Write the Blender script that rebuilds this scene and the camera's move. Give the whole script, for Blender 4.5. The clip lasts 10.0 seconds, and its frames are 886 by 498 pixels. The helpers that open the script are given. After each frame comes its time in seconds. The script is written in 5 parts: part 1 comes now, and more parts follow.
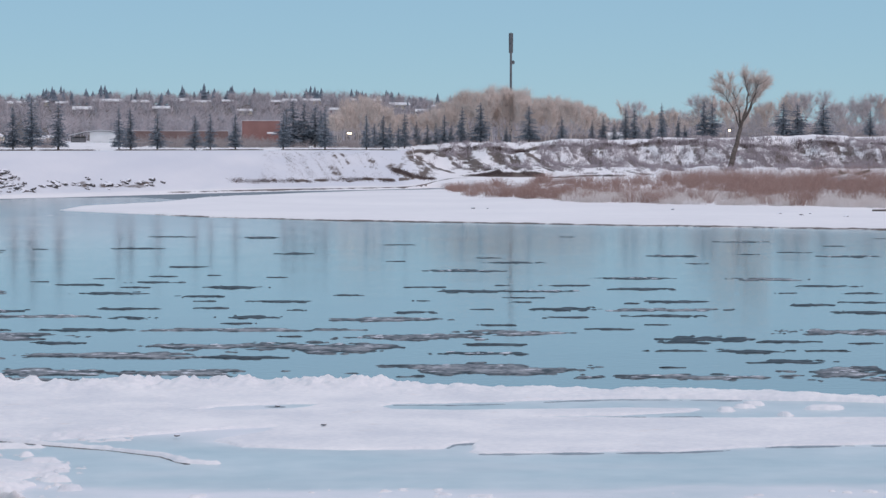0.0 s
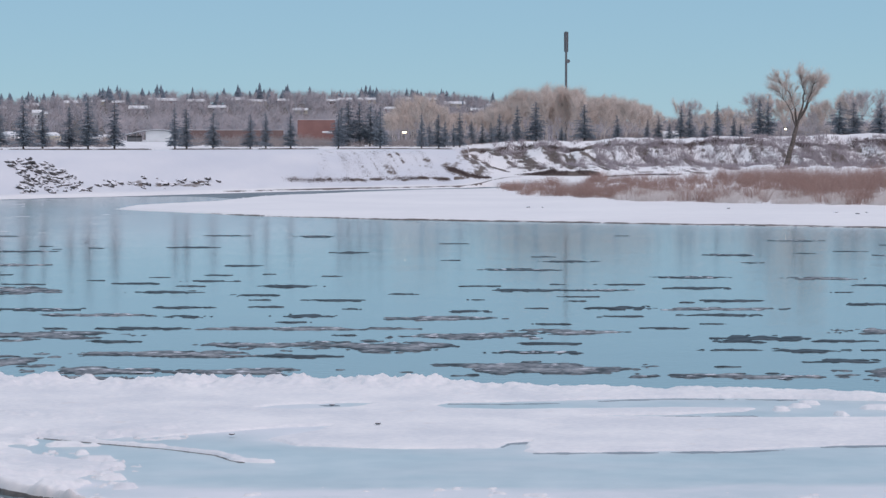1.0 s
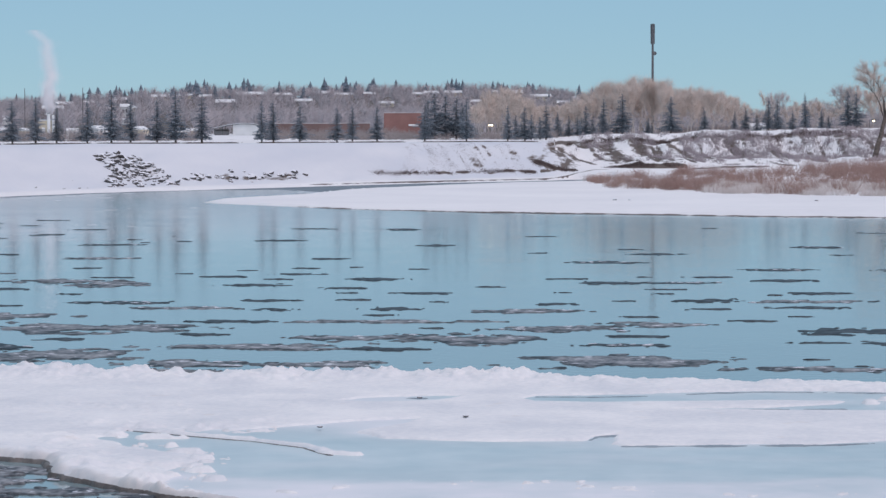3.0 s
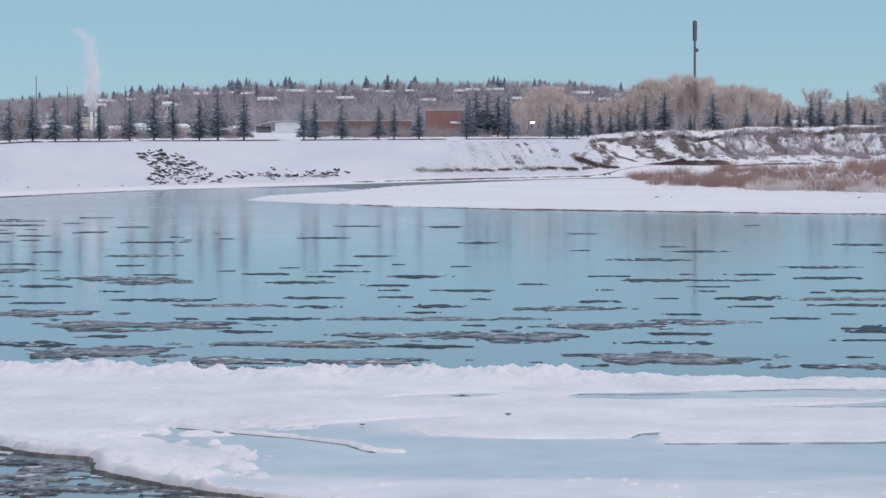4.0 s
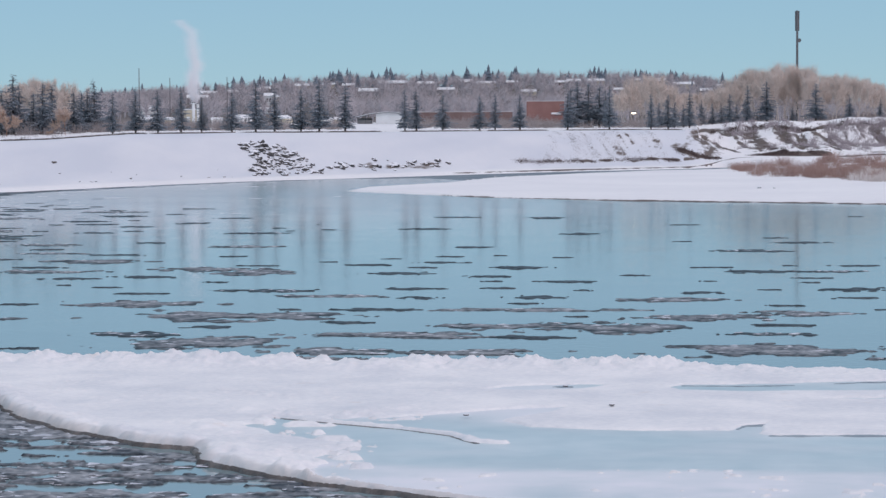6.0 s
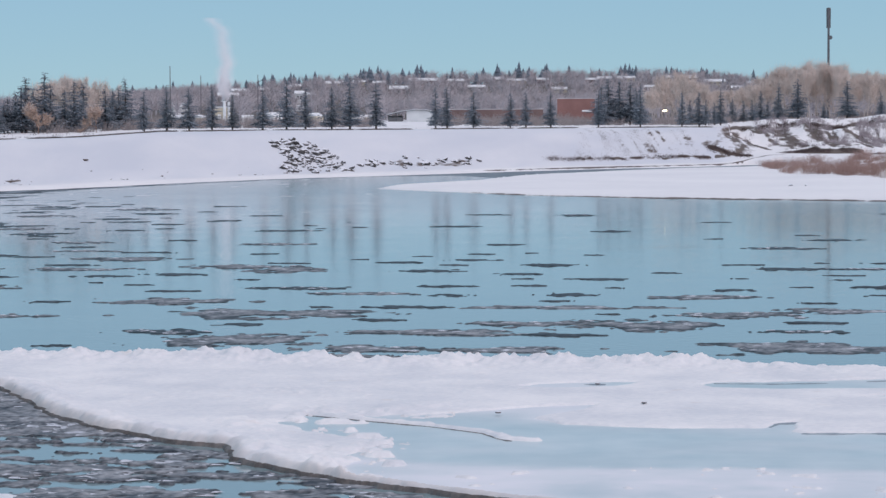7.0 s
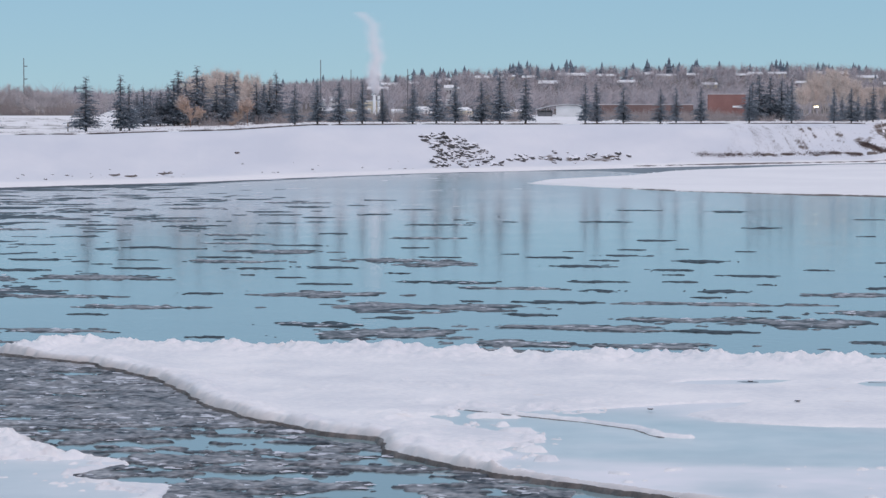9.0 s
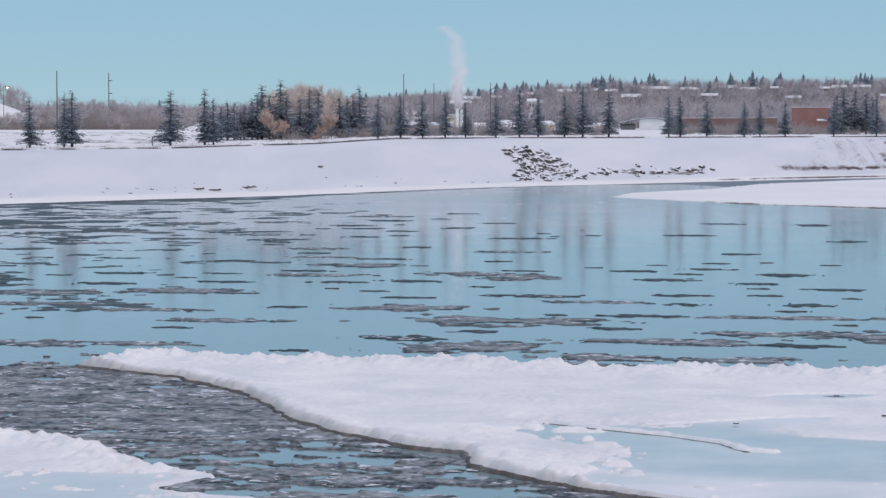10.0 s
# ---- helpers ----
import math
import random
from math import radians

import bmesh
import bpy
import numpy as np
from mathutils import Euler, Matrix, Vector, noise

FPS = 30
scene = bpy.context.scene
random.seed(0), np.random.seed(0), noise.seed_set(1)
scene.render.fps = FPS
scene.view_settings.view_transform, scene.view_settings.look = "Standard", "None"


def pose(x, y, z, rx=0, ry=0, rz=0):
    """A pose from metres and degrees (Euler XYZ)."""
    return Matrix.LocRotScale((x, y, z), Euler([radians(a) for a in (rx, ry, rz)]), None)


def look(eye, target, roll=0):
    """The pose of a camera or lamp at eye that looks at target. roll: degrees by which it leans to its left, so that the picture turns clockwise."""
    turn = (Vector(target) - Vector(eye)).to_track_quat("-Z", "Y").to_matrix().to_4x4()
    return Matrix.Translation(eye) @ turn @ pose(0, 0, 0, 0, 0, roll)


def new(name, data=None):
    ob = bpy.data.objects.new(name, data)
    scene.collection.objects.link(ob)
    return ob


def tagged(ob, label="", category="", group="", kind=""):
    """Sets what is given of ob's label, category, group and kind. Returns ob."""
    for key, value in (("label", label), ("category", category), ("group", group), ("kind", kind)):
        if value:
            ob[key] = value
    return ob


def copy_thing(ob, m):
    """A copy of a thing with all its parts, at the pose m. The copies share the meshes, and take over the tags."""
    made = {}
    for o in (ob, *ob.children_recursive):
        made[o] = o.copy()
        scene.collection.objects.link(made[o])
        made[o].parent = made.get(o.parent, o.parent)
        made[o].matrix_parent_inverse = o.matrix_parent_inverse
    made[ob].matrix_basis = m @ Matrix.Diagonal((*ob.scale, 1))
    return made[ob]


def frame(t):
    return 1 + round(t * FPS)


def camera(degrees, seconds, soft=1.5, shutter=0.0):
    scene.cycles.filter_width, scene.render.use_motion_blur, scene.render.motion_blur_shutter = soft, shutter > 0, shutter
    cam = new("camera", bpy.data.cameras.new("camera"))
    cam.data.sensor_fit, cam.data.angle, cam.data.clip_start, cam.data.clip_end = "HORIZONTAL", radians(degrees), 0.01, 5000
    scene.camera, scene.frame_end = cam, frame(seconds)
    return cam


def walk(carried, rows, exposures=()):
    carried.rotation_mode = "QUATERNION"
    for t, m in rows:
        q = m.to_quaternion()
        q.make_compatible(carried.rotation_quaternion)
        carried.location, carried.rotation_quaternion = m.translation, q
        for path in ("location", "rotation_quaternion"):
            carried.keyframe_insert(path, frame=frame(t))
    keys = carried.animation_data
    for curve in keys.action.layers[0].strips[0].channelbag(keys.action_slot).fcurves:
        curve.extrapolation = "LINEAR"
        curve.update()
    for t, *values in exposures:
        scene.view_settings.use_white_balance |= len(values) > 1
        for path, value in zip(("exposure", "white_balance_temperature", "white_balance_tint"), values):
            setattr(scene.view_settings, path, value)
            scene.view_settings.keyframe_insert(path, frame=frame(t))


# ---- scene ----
# ---- camera and its way: a slow hand-held turn to the left from one spot on the bank ----
EYE_H = 8.0
TURN = (  # seconds, sideways sway, heading, tilt, lean
    (0.0, 0.163, 0.045, -2.428, -0.06), (0.5, 0.166, -0.697, -2.437, -0.042), (1.0, 0.187, -1.215, -2.453, -0.014),
    (1.5, 0.175, -1.635, -2.475, 0.042), (2.0, 0.165, -2.036, -2.515, 0.046), (2.5, 0.164, -2.611, -2.586, 0.13), (2.7, 0.16, -2.853, -2.598, 0.14),
    (3.8, 0.136, -3.951, -2.66, 0.203), (4.0, 0.131, -4.136, -2.672, 0.211), (4.5, 0.104, -4.628, -2.73, 0.251), (5.0, 0.095, -5.324, -2.779, 0.313),
    (5.5, 0.075, -5.94, -2.803, 0.281), (5.7, 0.066, -6.148, -2.83, 0.288), (6.8, 0.014, -7.016, -2.912, 0.332), (7.0, 0.004, -7.127, -2.918, 0.336), (7.5, -0.055, -7.507, -2.966, 0.322),
    (8.0, -0.097, -8.249, -3.12, 0.183), (8.5, -0.138, -9.602, -3.202, 0.031), (9.0, -0.145, -10.498, -3.029, 0.024),
    (9.5, -0.171, -11.487, -2.798, 0.102), (10.0, -0.202, -12.384, -2.716, 0.098))
cam = camera(20.0, 10.0, soft=1.45)
rows = []
for t, sway, head, tilt, lean in TURN:
    eye = Vector((sway, 0, EYE_H))
    h, k = radians(head), radians(tilt)
    rows.append((t, look(eye, eye + 100 * Vector((math.sin(h) * math.cos(k), math.cos(h) * math.cos(k), math.sin(k))), -lean)))
walk(cam, rows)

# ---- light: thin winter haze, a clear pale sky ahead, the veiled sun behind the camera ----
SUN_EL, SUN_AZ = 66.0, 116.0
world = bpy.data.worlds.new("sky")
scene.world = world
world.use_nodes = True
wn = world.node_tree
sky = wn.nodes.new("ShaderNodeTexSky")
sky.sky_type, sky.sun_disc = "NISHITA", False
sky.sun_elevation, sky.sun_rotation = radians(SUN_EL), radians(SUN_AZ)
sky.altitude, sky.air_density, sky.dust_density, sky.ozone_density = 900, 0.8, 0.0, 2.0
wn.nodes["Background"].inputs["Strength"].default_value = 0.085
cool = wn.nodes.new("ShaderNodeMix")
cool.data_type, cool.blend_type = "RGBA", "MULTIPLY"
cool.inputs["Factor"].default_value, cool.inputs["B"].default_value = 1.0, (0.66, 0.84, 1.0, 1)
wn.links.new(sky.outputs[0], cool.inputs["A"])
haze = wn.nodes.new("ShaderNodeMix")
haze.data_type = "RGBA"
haze.inputs["Factor"].default_value, haze.inputs["B"].default_value = 0.6, (4.1, 6.5, 8.1, 1)
wn.links.new(cool.outputs["Result"], haze.inputs["A"])
wn.links.new(haze.outputs["Result"], wn.nodes["Background"].inputs["Color"])
sun = new("sun", bpy.data.lights.new("sun", "SUN"))
sun.data.energy, sun.data.angle, sun.data.color = 1.7, radians(110), (1.0, 0.74, 0.71)
sd = Vector((math.sin(radians(SUN_AZ)) * math.cos(radians(SUN_EL)), math.cos(radians(SUN_AZ)) * math.cos(radians(SUN_EL)), math.sin(radians(SUN_EL))))
sun.matrix_world = look(sd * 50, (0, 0, 0))
scene.view_settings.exposure = 0.0

# ---- tools ----
rng = np.random.default_rng(7)


def mat(name, c1, c2, rough=0.85, scale=1.0, fine=12.0, bump=0.3, dist=0.05, per_object=0.0, metal=0.0, island=0.0, lo=0.5, hi=1.0, detail=3, fw=0.5):
    """A worn surface: two colours mixed by a broad and a fine noise, with relief."""
    m = bpy.data.materials.new(name)
    m.use_nodes = True
    nt = m.node_tree
    b = nt.nodes["Principled BSDF"]
    b.inputs["Roughness"].default_value, b.inputs["Metallic"].default_value = rough, metal
    tc = nt.nodes.new("ShaderNodeTexCoord")
    n1, n2 = nt.nodes.new("ShaderNodeTexNoise"), nt.nodes.new("ShaderNodeTexNoise")
    n1.inputs["Scale"].default_value, n2.inputs["Scale"].default_value = scale, fine
    n1.inputs["Detail"].default_value, n2.inputs["Detail"].default_value = detail, 4
    nt.links.new(tc.outputs["Object"], n1.inputs["Vector"]), nt.links.new(tc.outputs["Object"], n2.inputs["Vector"])
    add = nt.nodes.new("ShaderNodeMath")
    add.operation = "MULTIPLY_ADD"
    nt.links.new(n2.outputs[0], add.inputs[0])
    add.inputs[1].default_value = fw
    nt.links.new(n1.outputs[0], add.inputs[2])
    last = add.outputs[0]
    for amount, node, out in ((per_object, "ShaderNodeObjectInfo", "Random"), (island, "ShaderNodeNewGeometry", "Random Per Island")):
        if amount:
            info, ma = nt.nodes.new(node), nt.nodes.new("ShaderNodeMath")
            ma.operation = "MULTIPLY_ADD"
            nt.links.new(info.outputs[out], ma.inputs[0])
            ma.inputs[1].default_value = amount
            nt.links.new(last, ma.inputs[2])
            last = ma.outputs[0]
    ramp = nt.nodes.new("ShaderNodeMapRange")
    ramp.inputs[1].default_value, ramp.inputs[2].default_value = lo, hi + per_object + island
    nt.links.new(last, ramp.inputs[0])
    mix = nt.nodes.new("ShaderNodeMix")
    mix.data_type = "RGBA"
    mix.inputs["A"].default_value, mix.inputs["B"].default_value = (*c1, 1), (*c2, 1)
    nt.links.new(ramp.outputs[0], mix.inputs["Factor"])
    nt.links.new(mix.outputs["Result"], b.inputs["Base Color"])
    if bump:
        bp = nt.nodes.new("ShaderNodeBump")
        bp.inputs["Strength"].default_value, bp.inputs["Distance"].default_value = bump, dist
        nt.links.new(add.outputs[0], bp.inputs["Height"])
        nt.links.new(bp.outputs[0], b.inputs["Normal"])
    return m


def part(name, bm, material, parent, label="", smooth=False):
    me = bpy.data.meshes.new(name)
    bm.to_mesh(me)
    bm.free()
    me.materials.append(material)
    if smooth:
        me.shade_smooth()
    ob = new(name, me)
    ob.parent = parent
    if label:
        ob["label"] = label
    return ob


def base(name, m=None):
    """An Empty that carries the parts of one thing."""
    ob = new(name)
    ob.matrix_world = m or Matrix()
    return ob


def box(x0, x1, y0, y1, z0, z1, bevel=0.0):
    bm = bmesh.new()
    bmesh.ops.create_cube(bm, size=1, matrix=Matrix.Translation(((x0 + x1) / 2, (y0 + y1) / 2, (z0 + z1) / 2)) @ Matrix.Diagonal((x1 - x0, y1 - y0, z1 - z0, 1)))
    if bevel:
        bmesh.ops.bevel(bm, geom=bm.edges[:], offset=bevel, segments=1, affect="EDGES")
    return bm


def polar(az, r, z=0.0):
    a = radians(az)
    return Vector((r * math.sin(a), r * math.cos(a), z))


def smooth(a, b, x):
    k = np.clip((x - a) / (b - a), 0, 1)
    return k * k * (3 - 2 * k)


def value_noise(x, y, seed=0):
    """Smooth noise in -1..1 on arrays."""
    def lattice(i, j):
        n = np.sin(i * 127.1 + j * 311.7 + seed * 74.7) * 43758.5453
        return n - np.floor(n)
    i, j = np.floor(x), np.floor(y)
    u, v = x - i, y - j
    u, v = u * u * (3 - 2 * u), v * v * (3 - 2 * v)
    a, b, c, d = lattice(i, j), lattice(i + 1, j), lattice(i, j + 1), lattice(i + 1, j + 1)
    return 2 * (a + (b - a) * u + (c - a) * v + (a - b - c + d) * u * v) - 1


def fbm(x, y, octaves=4, seed=0):
    s, amp = 0.0, 0.55
    for o in range(octaves):
        s = s + amp * value_noise(x * 2.03 ** o + 13.7 * o, y * 2.03 ** o - 7.1 * o, seed + o)
        amp *= 0.5
    return s


def inside(x, y, poly):
    """Signed distance to a polygon, positive inside."""
    d = np.full(x.shape, 1e9)
    sign = np.zeros(x.shape, bool)
    for (ax, ay), (bx, by) in zip(poly, poly[1:] + poly[:1]):
        ex, ey = bx - ax, by - ay
        k = np.clip(((x - ax) * ex + (y - ay) * ey) / (ex * ex + ey * ey), 0, 1)
        d = np.minimum(d, np.hypot(x - ax - k * ex, y - ay - k * ey))
        if ey:
            cross = (ay > y) != (by > y)
            sign ^= cross & (x < ex * (y - ay) / ey + ax)
    return np.where(sign, d, -d)


def along(x, y, pts):
    d = np.full(x.shape, 1e9)
    for (ax, ay), (bx, by) in zip(pts, pts[1:]):
        ex, ey = bx - ax, by - ay
        k = np.clip(((x - ax) * ex + (y - ay) * ey) / (ex * ex + ey * ey), 0, 1)
        d = np.minimum(d, np.hypot(x - ax - k * ex, y - ay - k * ey))
    return d


def grid_mesh(name, xs, ys, z, material, keep=None, label="", values=()):
    """A sheet over the lines xs (columns) and ys (rows); keep masks its vertices."""
    nx, ny = len(xs), len(ys)
    X, Y = np.meshgrid(xs, ys)
    return sheet(name, X, Y, z, material, keep, label, values=values)


def sheet(name, X, Y, Z, material, keep=None, label="", wrap=False, values=()):
    ny, nx = X.shape
    v = np.stack([X, Y, Z], -1).reshape(-1, 3)
    i = np.arange(nx * ny).reshape(ny, nx)
    if wrap:
        i = np.concatenate([i, i[:, :1]], 1)
    f = np.stack([i[:-1, :-1], i[:-1, 1:], i[1:, 1:], i[1:, :-1]], -1).reshape(-1, 4)
    if keep is not None:
        f = f[keep.reshape(-1)[f].any(1)]
        used = np.unique(f)
        where = np.zeros(len(v), int)
        where[used] = np.arange(len(used))
        v, f = v[used], where[f]
        values = [(k, a.reshape(-1)[used]) for k, a in values]
    me = bpy.data.meshes.new(name)
    me.vertices.add(len(v))
    me.vertices.foreach_set("co", v.astype(np.float32).ravel())
    me.loops.add(f.size)
    me.loops.foreach_set("vertex_index", f.astype(np.int32).ravel())
    me.polygons.add(len(f))
    me.polygons.foreach_set("loop_start", np.arange(0, f.size, 4, dtype=np.int32))
    me.update(calc_edges=True)
    me.validate()
    me.shade_smooth()
    me.materials.append(material)
    for k, a in values:
        me.attributes.new(k, "FLOAT", "POINT").data.foreach_set("value", a.astype(np.float32).ravel())
    ob = new(name, me)
    if label:
        ob["label"] = label
    return ob


def soup(name, v, f, material, parent=None, label=""):
    """A mesh from arrays: v (n, 3), f (m, 3)."""
    me = bpy.data.meshes.new(name)
    me.vertices.add(len(v))
    me.vertices.foreach_set("co", np.asarray(v, np.float32).ravel())
    me.loops.add(f.size)
    me.loops.foreach_set("vertex_index", np.asarray(f, np.int32).ravel())
    me.polygons.add(len(f))
    me.polygons.foreach_set("loop_start", np.arange(0, f.size, 3, dtype=np.int32))
    me.update(calc_edges=True)
    me.materials.append(material)
    ob = new(name, me)
    ob.parent = parent
    if label:
        ob["label"] = label
    return ob


def spikes(a, b, ra, rb):
    """Three-sided tapered rods from points a to b with radii ra, rb: vertices and triangles."""
    a, b = np.asarray(a, float), np.asarray(b, float)
    n = len(a)
    d = b - a
    d /= np.linalg.norm(d, axis=1, keepdims=True) + 1e-9
    ref = np.where(np.abs(d[:, 2:3]) > 0.9, [[1.0, 0, 0]], [[0, 0, 1.0]])
    u = np.cross(d, ref)
    u /= np.linalg.norm(u, axis=1, keepdims=True) + 1e-9
    w = np.cross(d, u)
    ra, rb = np.broadcast_to(np.asarray(ra, float), n)[:, None], np.broadcast_to(np.asarray(rb, float), n)[:, None]
    ring = [(math.cos(k * 2.0944), math.sin(k * 2.0944)) for k in range(3)]
    v = np.stack([a + ra * (c * u + s * w) for c, s in ring] + [b + rb * (c * u + s * w) for c, s in ring], 1)
    o = (np.arange(n) * 6)[:, None, None]
    tri = np.array([(0, 1, 4), (0, 4, 3), (1, 2, 5), (1, 5, 4), (2, 0, 3), (2, 3, 5), (3, 4, 5)])
    return v.reshape(-1, 3), (tri[None] + o).reshape(-1, 3)


def cones(a, b, rad):
    """Thin pointed twigs: vertices and triangles."""
    v, f = spikes(a, b, rad, 0.001)
    v = v.reshape(-1, 6, 3)[:, :4]
    tri = np.array([(0, 1, 3), (1, 2, 3), (2, 0, 3)])
    return v.reshape(-1, 3), (tri[None] + 4 * np.arange(len(v))[:, None, None]).reshape(-1, 3)


# ---- materials ----
snow_mat = mat("snow", (0.735, 0.75, 0.78), (0.92, 0.91, 0.905), 0.7, 0.35, 5.0, 0.3, 0.12, lo=0.55, hi=0.95, detail=6)


def stained(m):
    """Sparse faint brownish stains in old snow, and the dirty edge washed by the river."""
    nt = m.node_tree
    b = nt.nodes["Principled BSDF"]
    tc, n, rg, mix = nt.nodes.new("ShaderNodeTexCoord"), nt.nodes.new("ShaderNodeTexNoise"), nt.nodes.new("ShaderNodeMapRange"), nt.nodes.new("ShaderNodeMix")
    n.inputs["Scale"].default_value, n.inputs["Detail"].default_value = 0.9, 5
    rg.inputs[1].default_value, rg.inputs[2].default_value, rg.inputs[4].default_value = 0.66, 0.82, 0.6
    mix.data_type = "RGBA"
    mix.inputs["B"].default_value = (0.74, 0.66, 0.60, 1)
    nt.links.new(tc.outputs["Object"], n.inputs["Vector"])
    nt.links.new(n.outputs[0], rg.inputs[0])
    nt.links.new(rg.outputs[0], mix.inputs["Factor"])
    nt.links.new(b.inputs["Base Color"].links[0].from_socket, mix.inputs["A"])
    at, both = nt.nodes.new("ShaderNodeAttribute"), nt.nodes.new("ShaderNodeMix")
    at.attribute_name, both.data_type = "soil", "RGBA"
    both.inputs["B"].default_value = (0.42, 0.36, 0.32, 1)
    nt.links.new(at.outputs["Fac"], both.inputs["Factor"])
    nt.links.new(mix.outputs["Result"], both.inputs["A"])
    nt.links.new(both.outputs["Result"], b.inputs["Base Color"])


stained(snow_mat)
ice_mat = mat("blue_ice", (0.45, 0.575, 0.61), (0.66, 0.745, 0.765), 0.30, 0.22, 1.1, 0.15, 0.02)
slush_mat = mat("grey_slush", (0.052, 0.062, 0.076), (0.45, 0.46, 0.48), 0.5, 0.8, 4.2, 0.8, 0.06, lo=0.76, hi=1.28, detail=7, fw=0.95)
dark_slush_mat = mat("dark_slush", (0.016, 0.023, 0.032), (0.12, 0.133, 0.15), 0.45, 0.8, 4.2, 0.8, 0.06, lo=0.78, hi=1.38, detail=7, fw=0.95)
for wet_mat in (slush_mat, dark_slush_mat):
    wet_mat.node_tree.nodes["Principled BSDF"].inputs["Specular IOR Level"].default_value = 0.12


def wet_edges(m):
    """Darkens slush where it lies awash."""
    nt = m.node_tree
    b = nt.nodes["Principled BSDF"]
    at, mix = nt.nodes.new("ShaderNodeAttribute"), nt.nodes.new("ShaderNodeMix")
    at.attribute_name, mix.data_type = "awash", "RGBA"
    nt.links.new(at.outputs["Fac"], mix.inputs["Factor"])
    nt.links.new(b.inputs["Base Color"].links[0].from_socket, mix.inputs["A"])
    mix.inputs["B"].default_value = (0.02, 0.03, 0.038, 1)
    nt.links.new(mix.outputs["Result"], b.inputs["Base Color"])


wet_edges(slush_mat), wet_edges(dark_slush_mat)
skim_mat = mat("skim_ice", (0.10, 0.125, 0.15), (0.22, 0.26, 0.295), 0.55, 0.15, 0.9, 0.3, 0.02)
gap_mat = mat("wet_shaded_ice", (0.17, 0.21, 0.25), (0.34, 0.385, 0.425), 0.4, 0.4, 3.0, 0.3, 0.02)
rim_mat = mat("dirty_shaded_ice", (0.06, 0.055, 0.053), (0.20, 0.182, 0.17), 0.5, 1.2, 8.0, 0.4, 0.03)
rime_mat = mat("slush_rim", (0.45, 0.47, 0.52), (0.75, 0.77, 0.82), 0.6, 2.0, 9.0, 0.5, 0.03)
# Needle colours lifted pale and bluish to hold the air's haze.
needle_mat = mat("spruce_needles", (0.202, 0.234, 0.272), (0.306, 0.348, 0.394), 0.8, 0.8, 5.0, 0, 0, per_object=0.3)
bark_mat = mat("bark", (0.10, 0.08, 0.07), (0.20, 0.165, 0.145), 0.9, 1.5, 9.0, 0.5, 0.02)
pale_bark_mat = mat("pale_bark", (0.52, 0.455, 0.41), (0.64, 0.57, 0.52), 0.9, 1.5, 9.0, 0.4, 0.02)
# The air's haze is put into these pale twig colours too.
twig_mat = mat("bare_twigs", (0.65, 0.56, 0.50), (0.74, 0.655, 0.595), 0.9, 0.3, 3.0, 0, 0, per_object=0.5)
ash_twig_mat = mat("ash_twigs", (0.48, 0.45, 0.46), (0.61, 0.575, 0.58), 0.9, 0.3, 3.0, 0, 0, per_object=0.5)
grey_twig_mat = mat("grey_scrub", (0.25, 0.222, 0.222), (0.40, 0.362, 0.352), 0.9, 0.15, 2.0, 0, 0)
bank_twig_mat = mat("bank_scrub", (0.29, 0.258, 0.28), (0.47, 0.425, 0.447), 0.9, 0.15, 2.0, 0, 0, island=0.3)
root_shade_mat = mat("dark_roots_and_shade", (0.06, 0.043, 0.042), (0.135, 0.10, 0.097), 0.9, 0.3, 2.0, 0, 0)
willow_mat = mat("red_willow", (0.25, 0.15, 0.13), (0.43, 0.30, 0.26), 0.85, 0.12, 1.2, 0, 0, island=0.3)
grass_mat = mat("dead_grass", (0.05, 0.041, 0.036), (0.15, 0.12, 0.10), 0.9, 0.3, 2.0, 0, 0)
pale_grass_mat = mat("pale_grass", (0.56, 0.51, 0.485), (0.76, 0.73, 0.72), 0.9, 0.3, 2.0, 0, 0)
# Haze of distance put into the colours: paler, bluer woods and spruces.
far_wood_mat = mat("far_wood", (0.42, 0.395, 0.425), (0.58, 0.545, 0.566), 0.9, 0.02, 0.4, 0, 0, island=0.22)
far_spruce_mat = mat("far_spruce", (0.13, 0.165, 0.205), (0.20, 0.245, 0.295), 0.85, 0.02, 0.5, 0, 0, island=0.3)
brick_mat = mat("red_brick", (0.25, 0.128, 0.112), (0.33, 0.172, 0.15), 0.85, 0.4, 5.0, 0.3, 0.02)
brown_wall_mat = mat("brown_wall", (0.17, 0.11, 0.10), (0.25, 0.165, 0.15), 0.85, 0.4, 5.0, 0.3, 0.02)
white_mat = mat("white_siding", (0.76, 0.76, 0.75), (0.88, 0.88, 0.87), 0.6, 0.5, 6.0, 0.2, 0.01)
cream_mat = mat("cream_siding", (0.55, 0.48, 0.36), (0.68, 0.60, 0.46), 0.7, 0.5, 6.0, 0.2, 0.01)
grey_mat = mat("grey_siding", (0.22, 0.21, 0.21), (0.32, 0.31, 0.31), 0.7, 0.5, 6.0, 0.2, 0.01)
steel_mat = mat("grey_steel", (0.15, 0.148, 0.155), (0.22, 0.217, 0.225), 0.55, 1.0, 8.0, 0.1, 0.01, metal=0.4)
pole_mat = mat("grey_pole", (0.13, 0.125, 0.13), (0.20, 0.192, 0.195), 0.9, 1.5, 9.0, 0.4, 0.02)
wood_mat = mat("weathered_wood", (0.20, 0.16, 0.13), (0.34, 0.28, 0.23), 0.9, 1.5, 9.0, 0.4, 0.02)
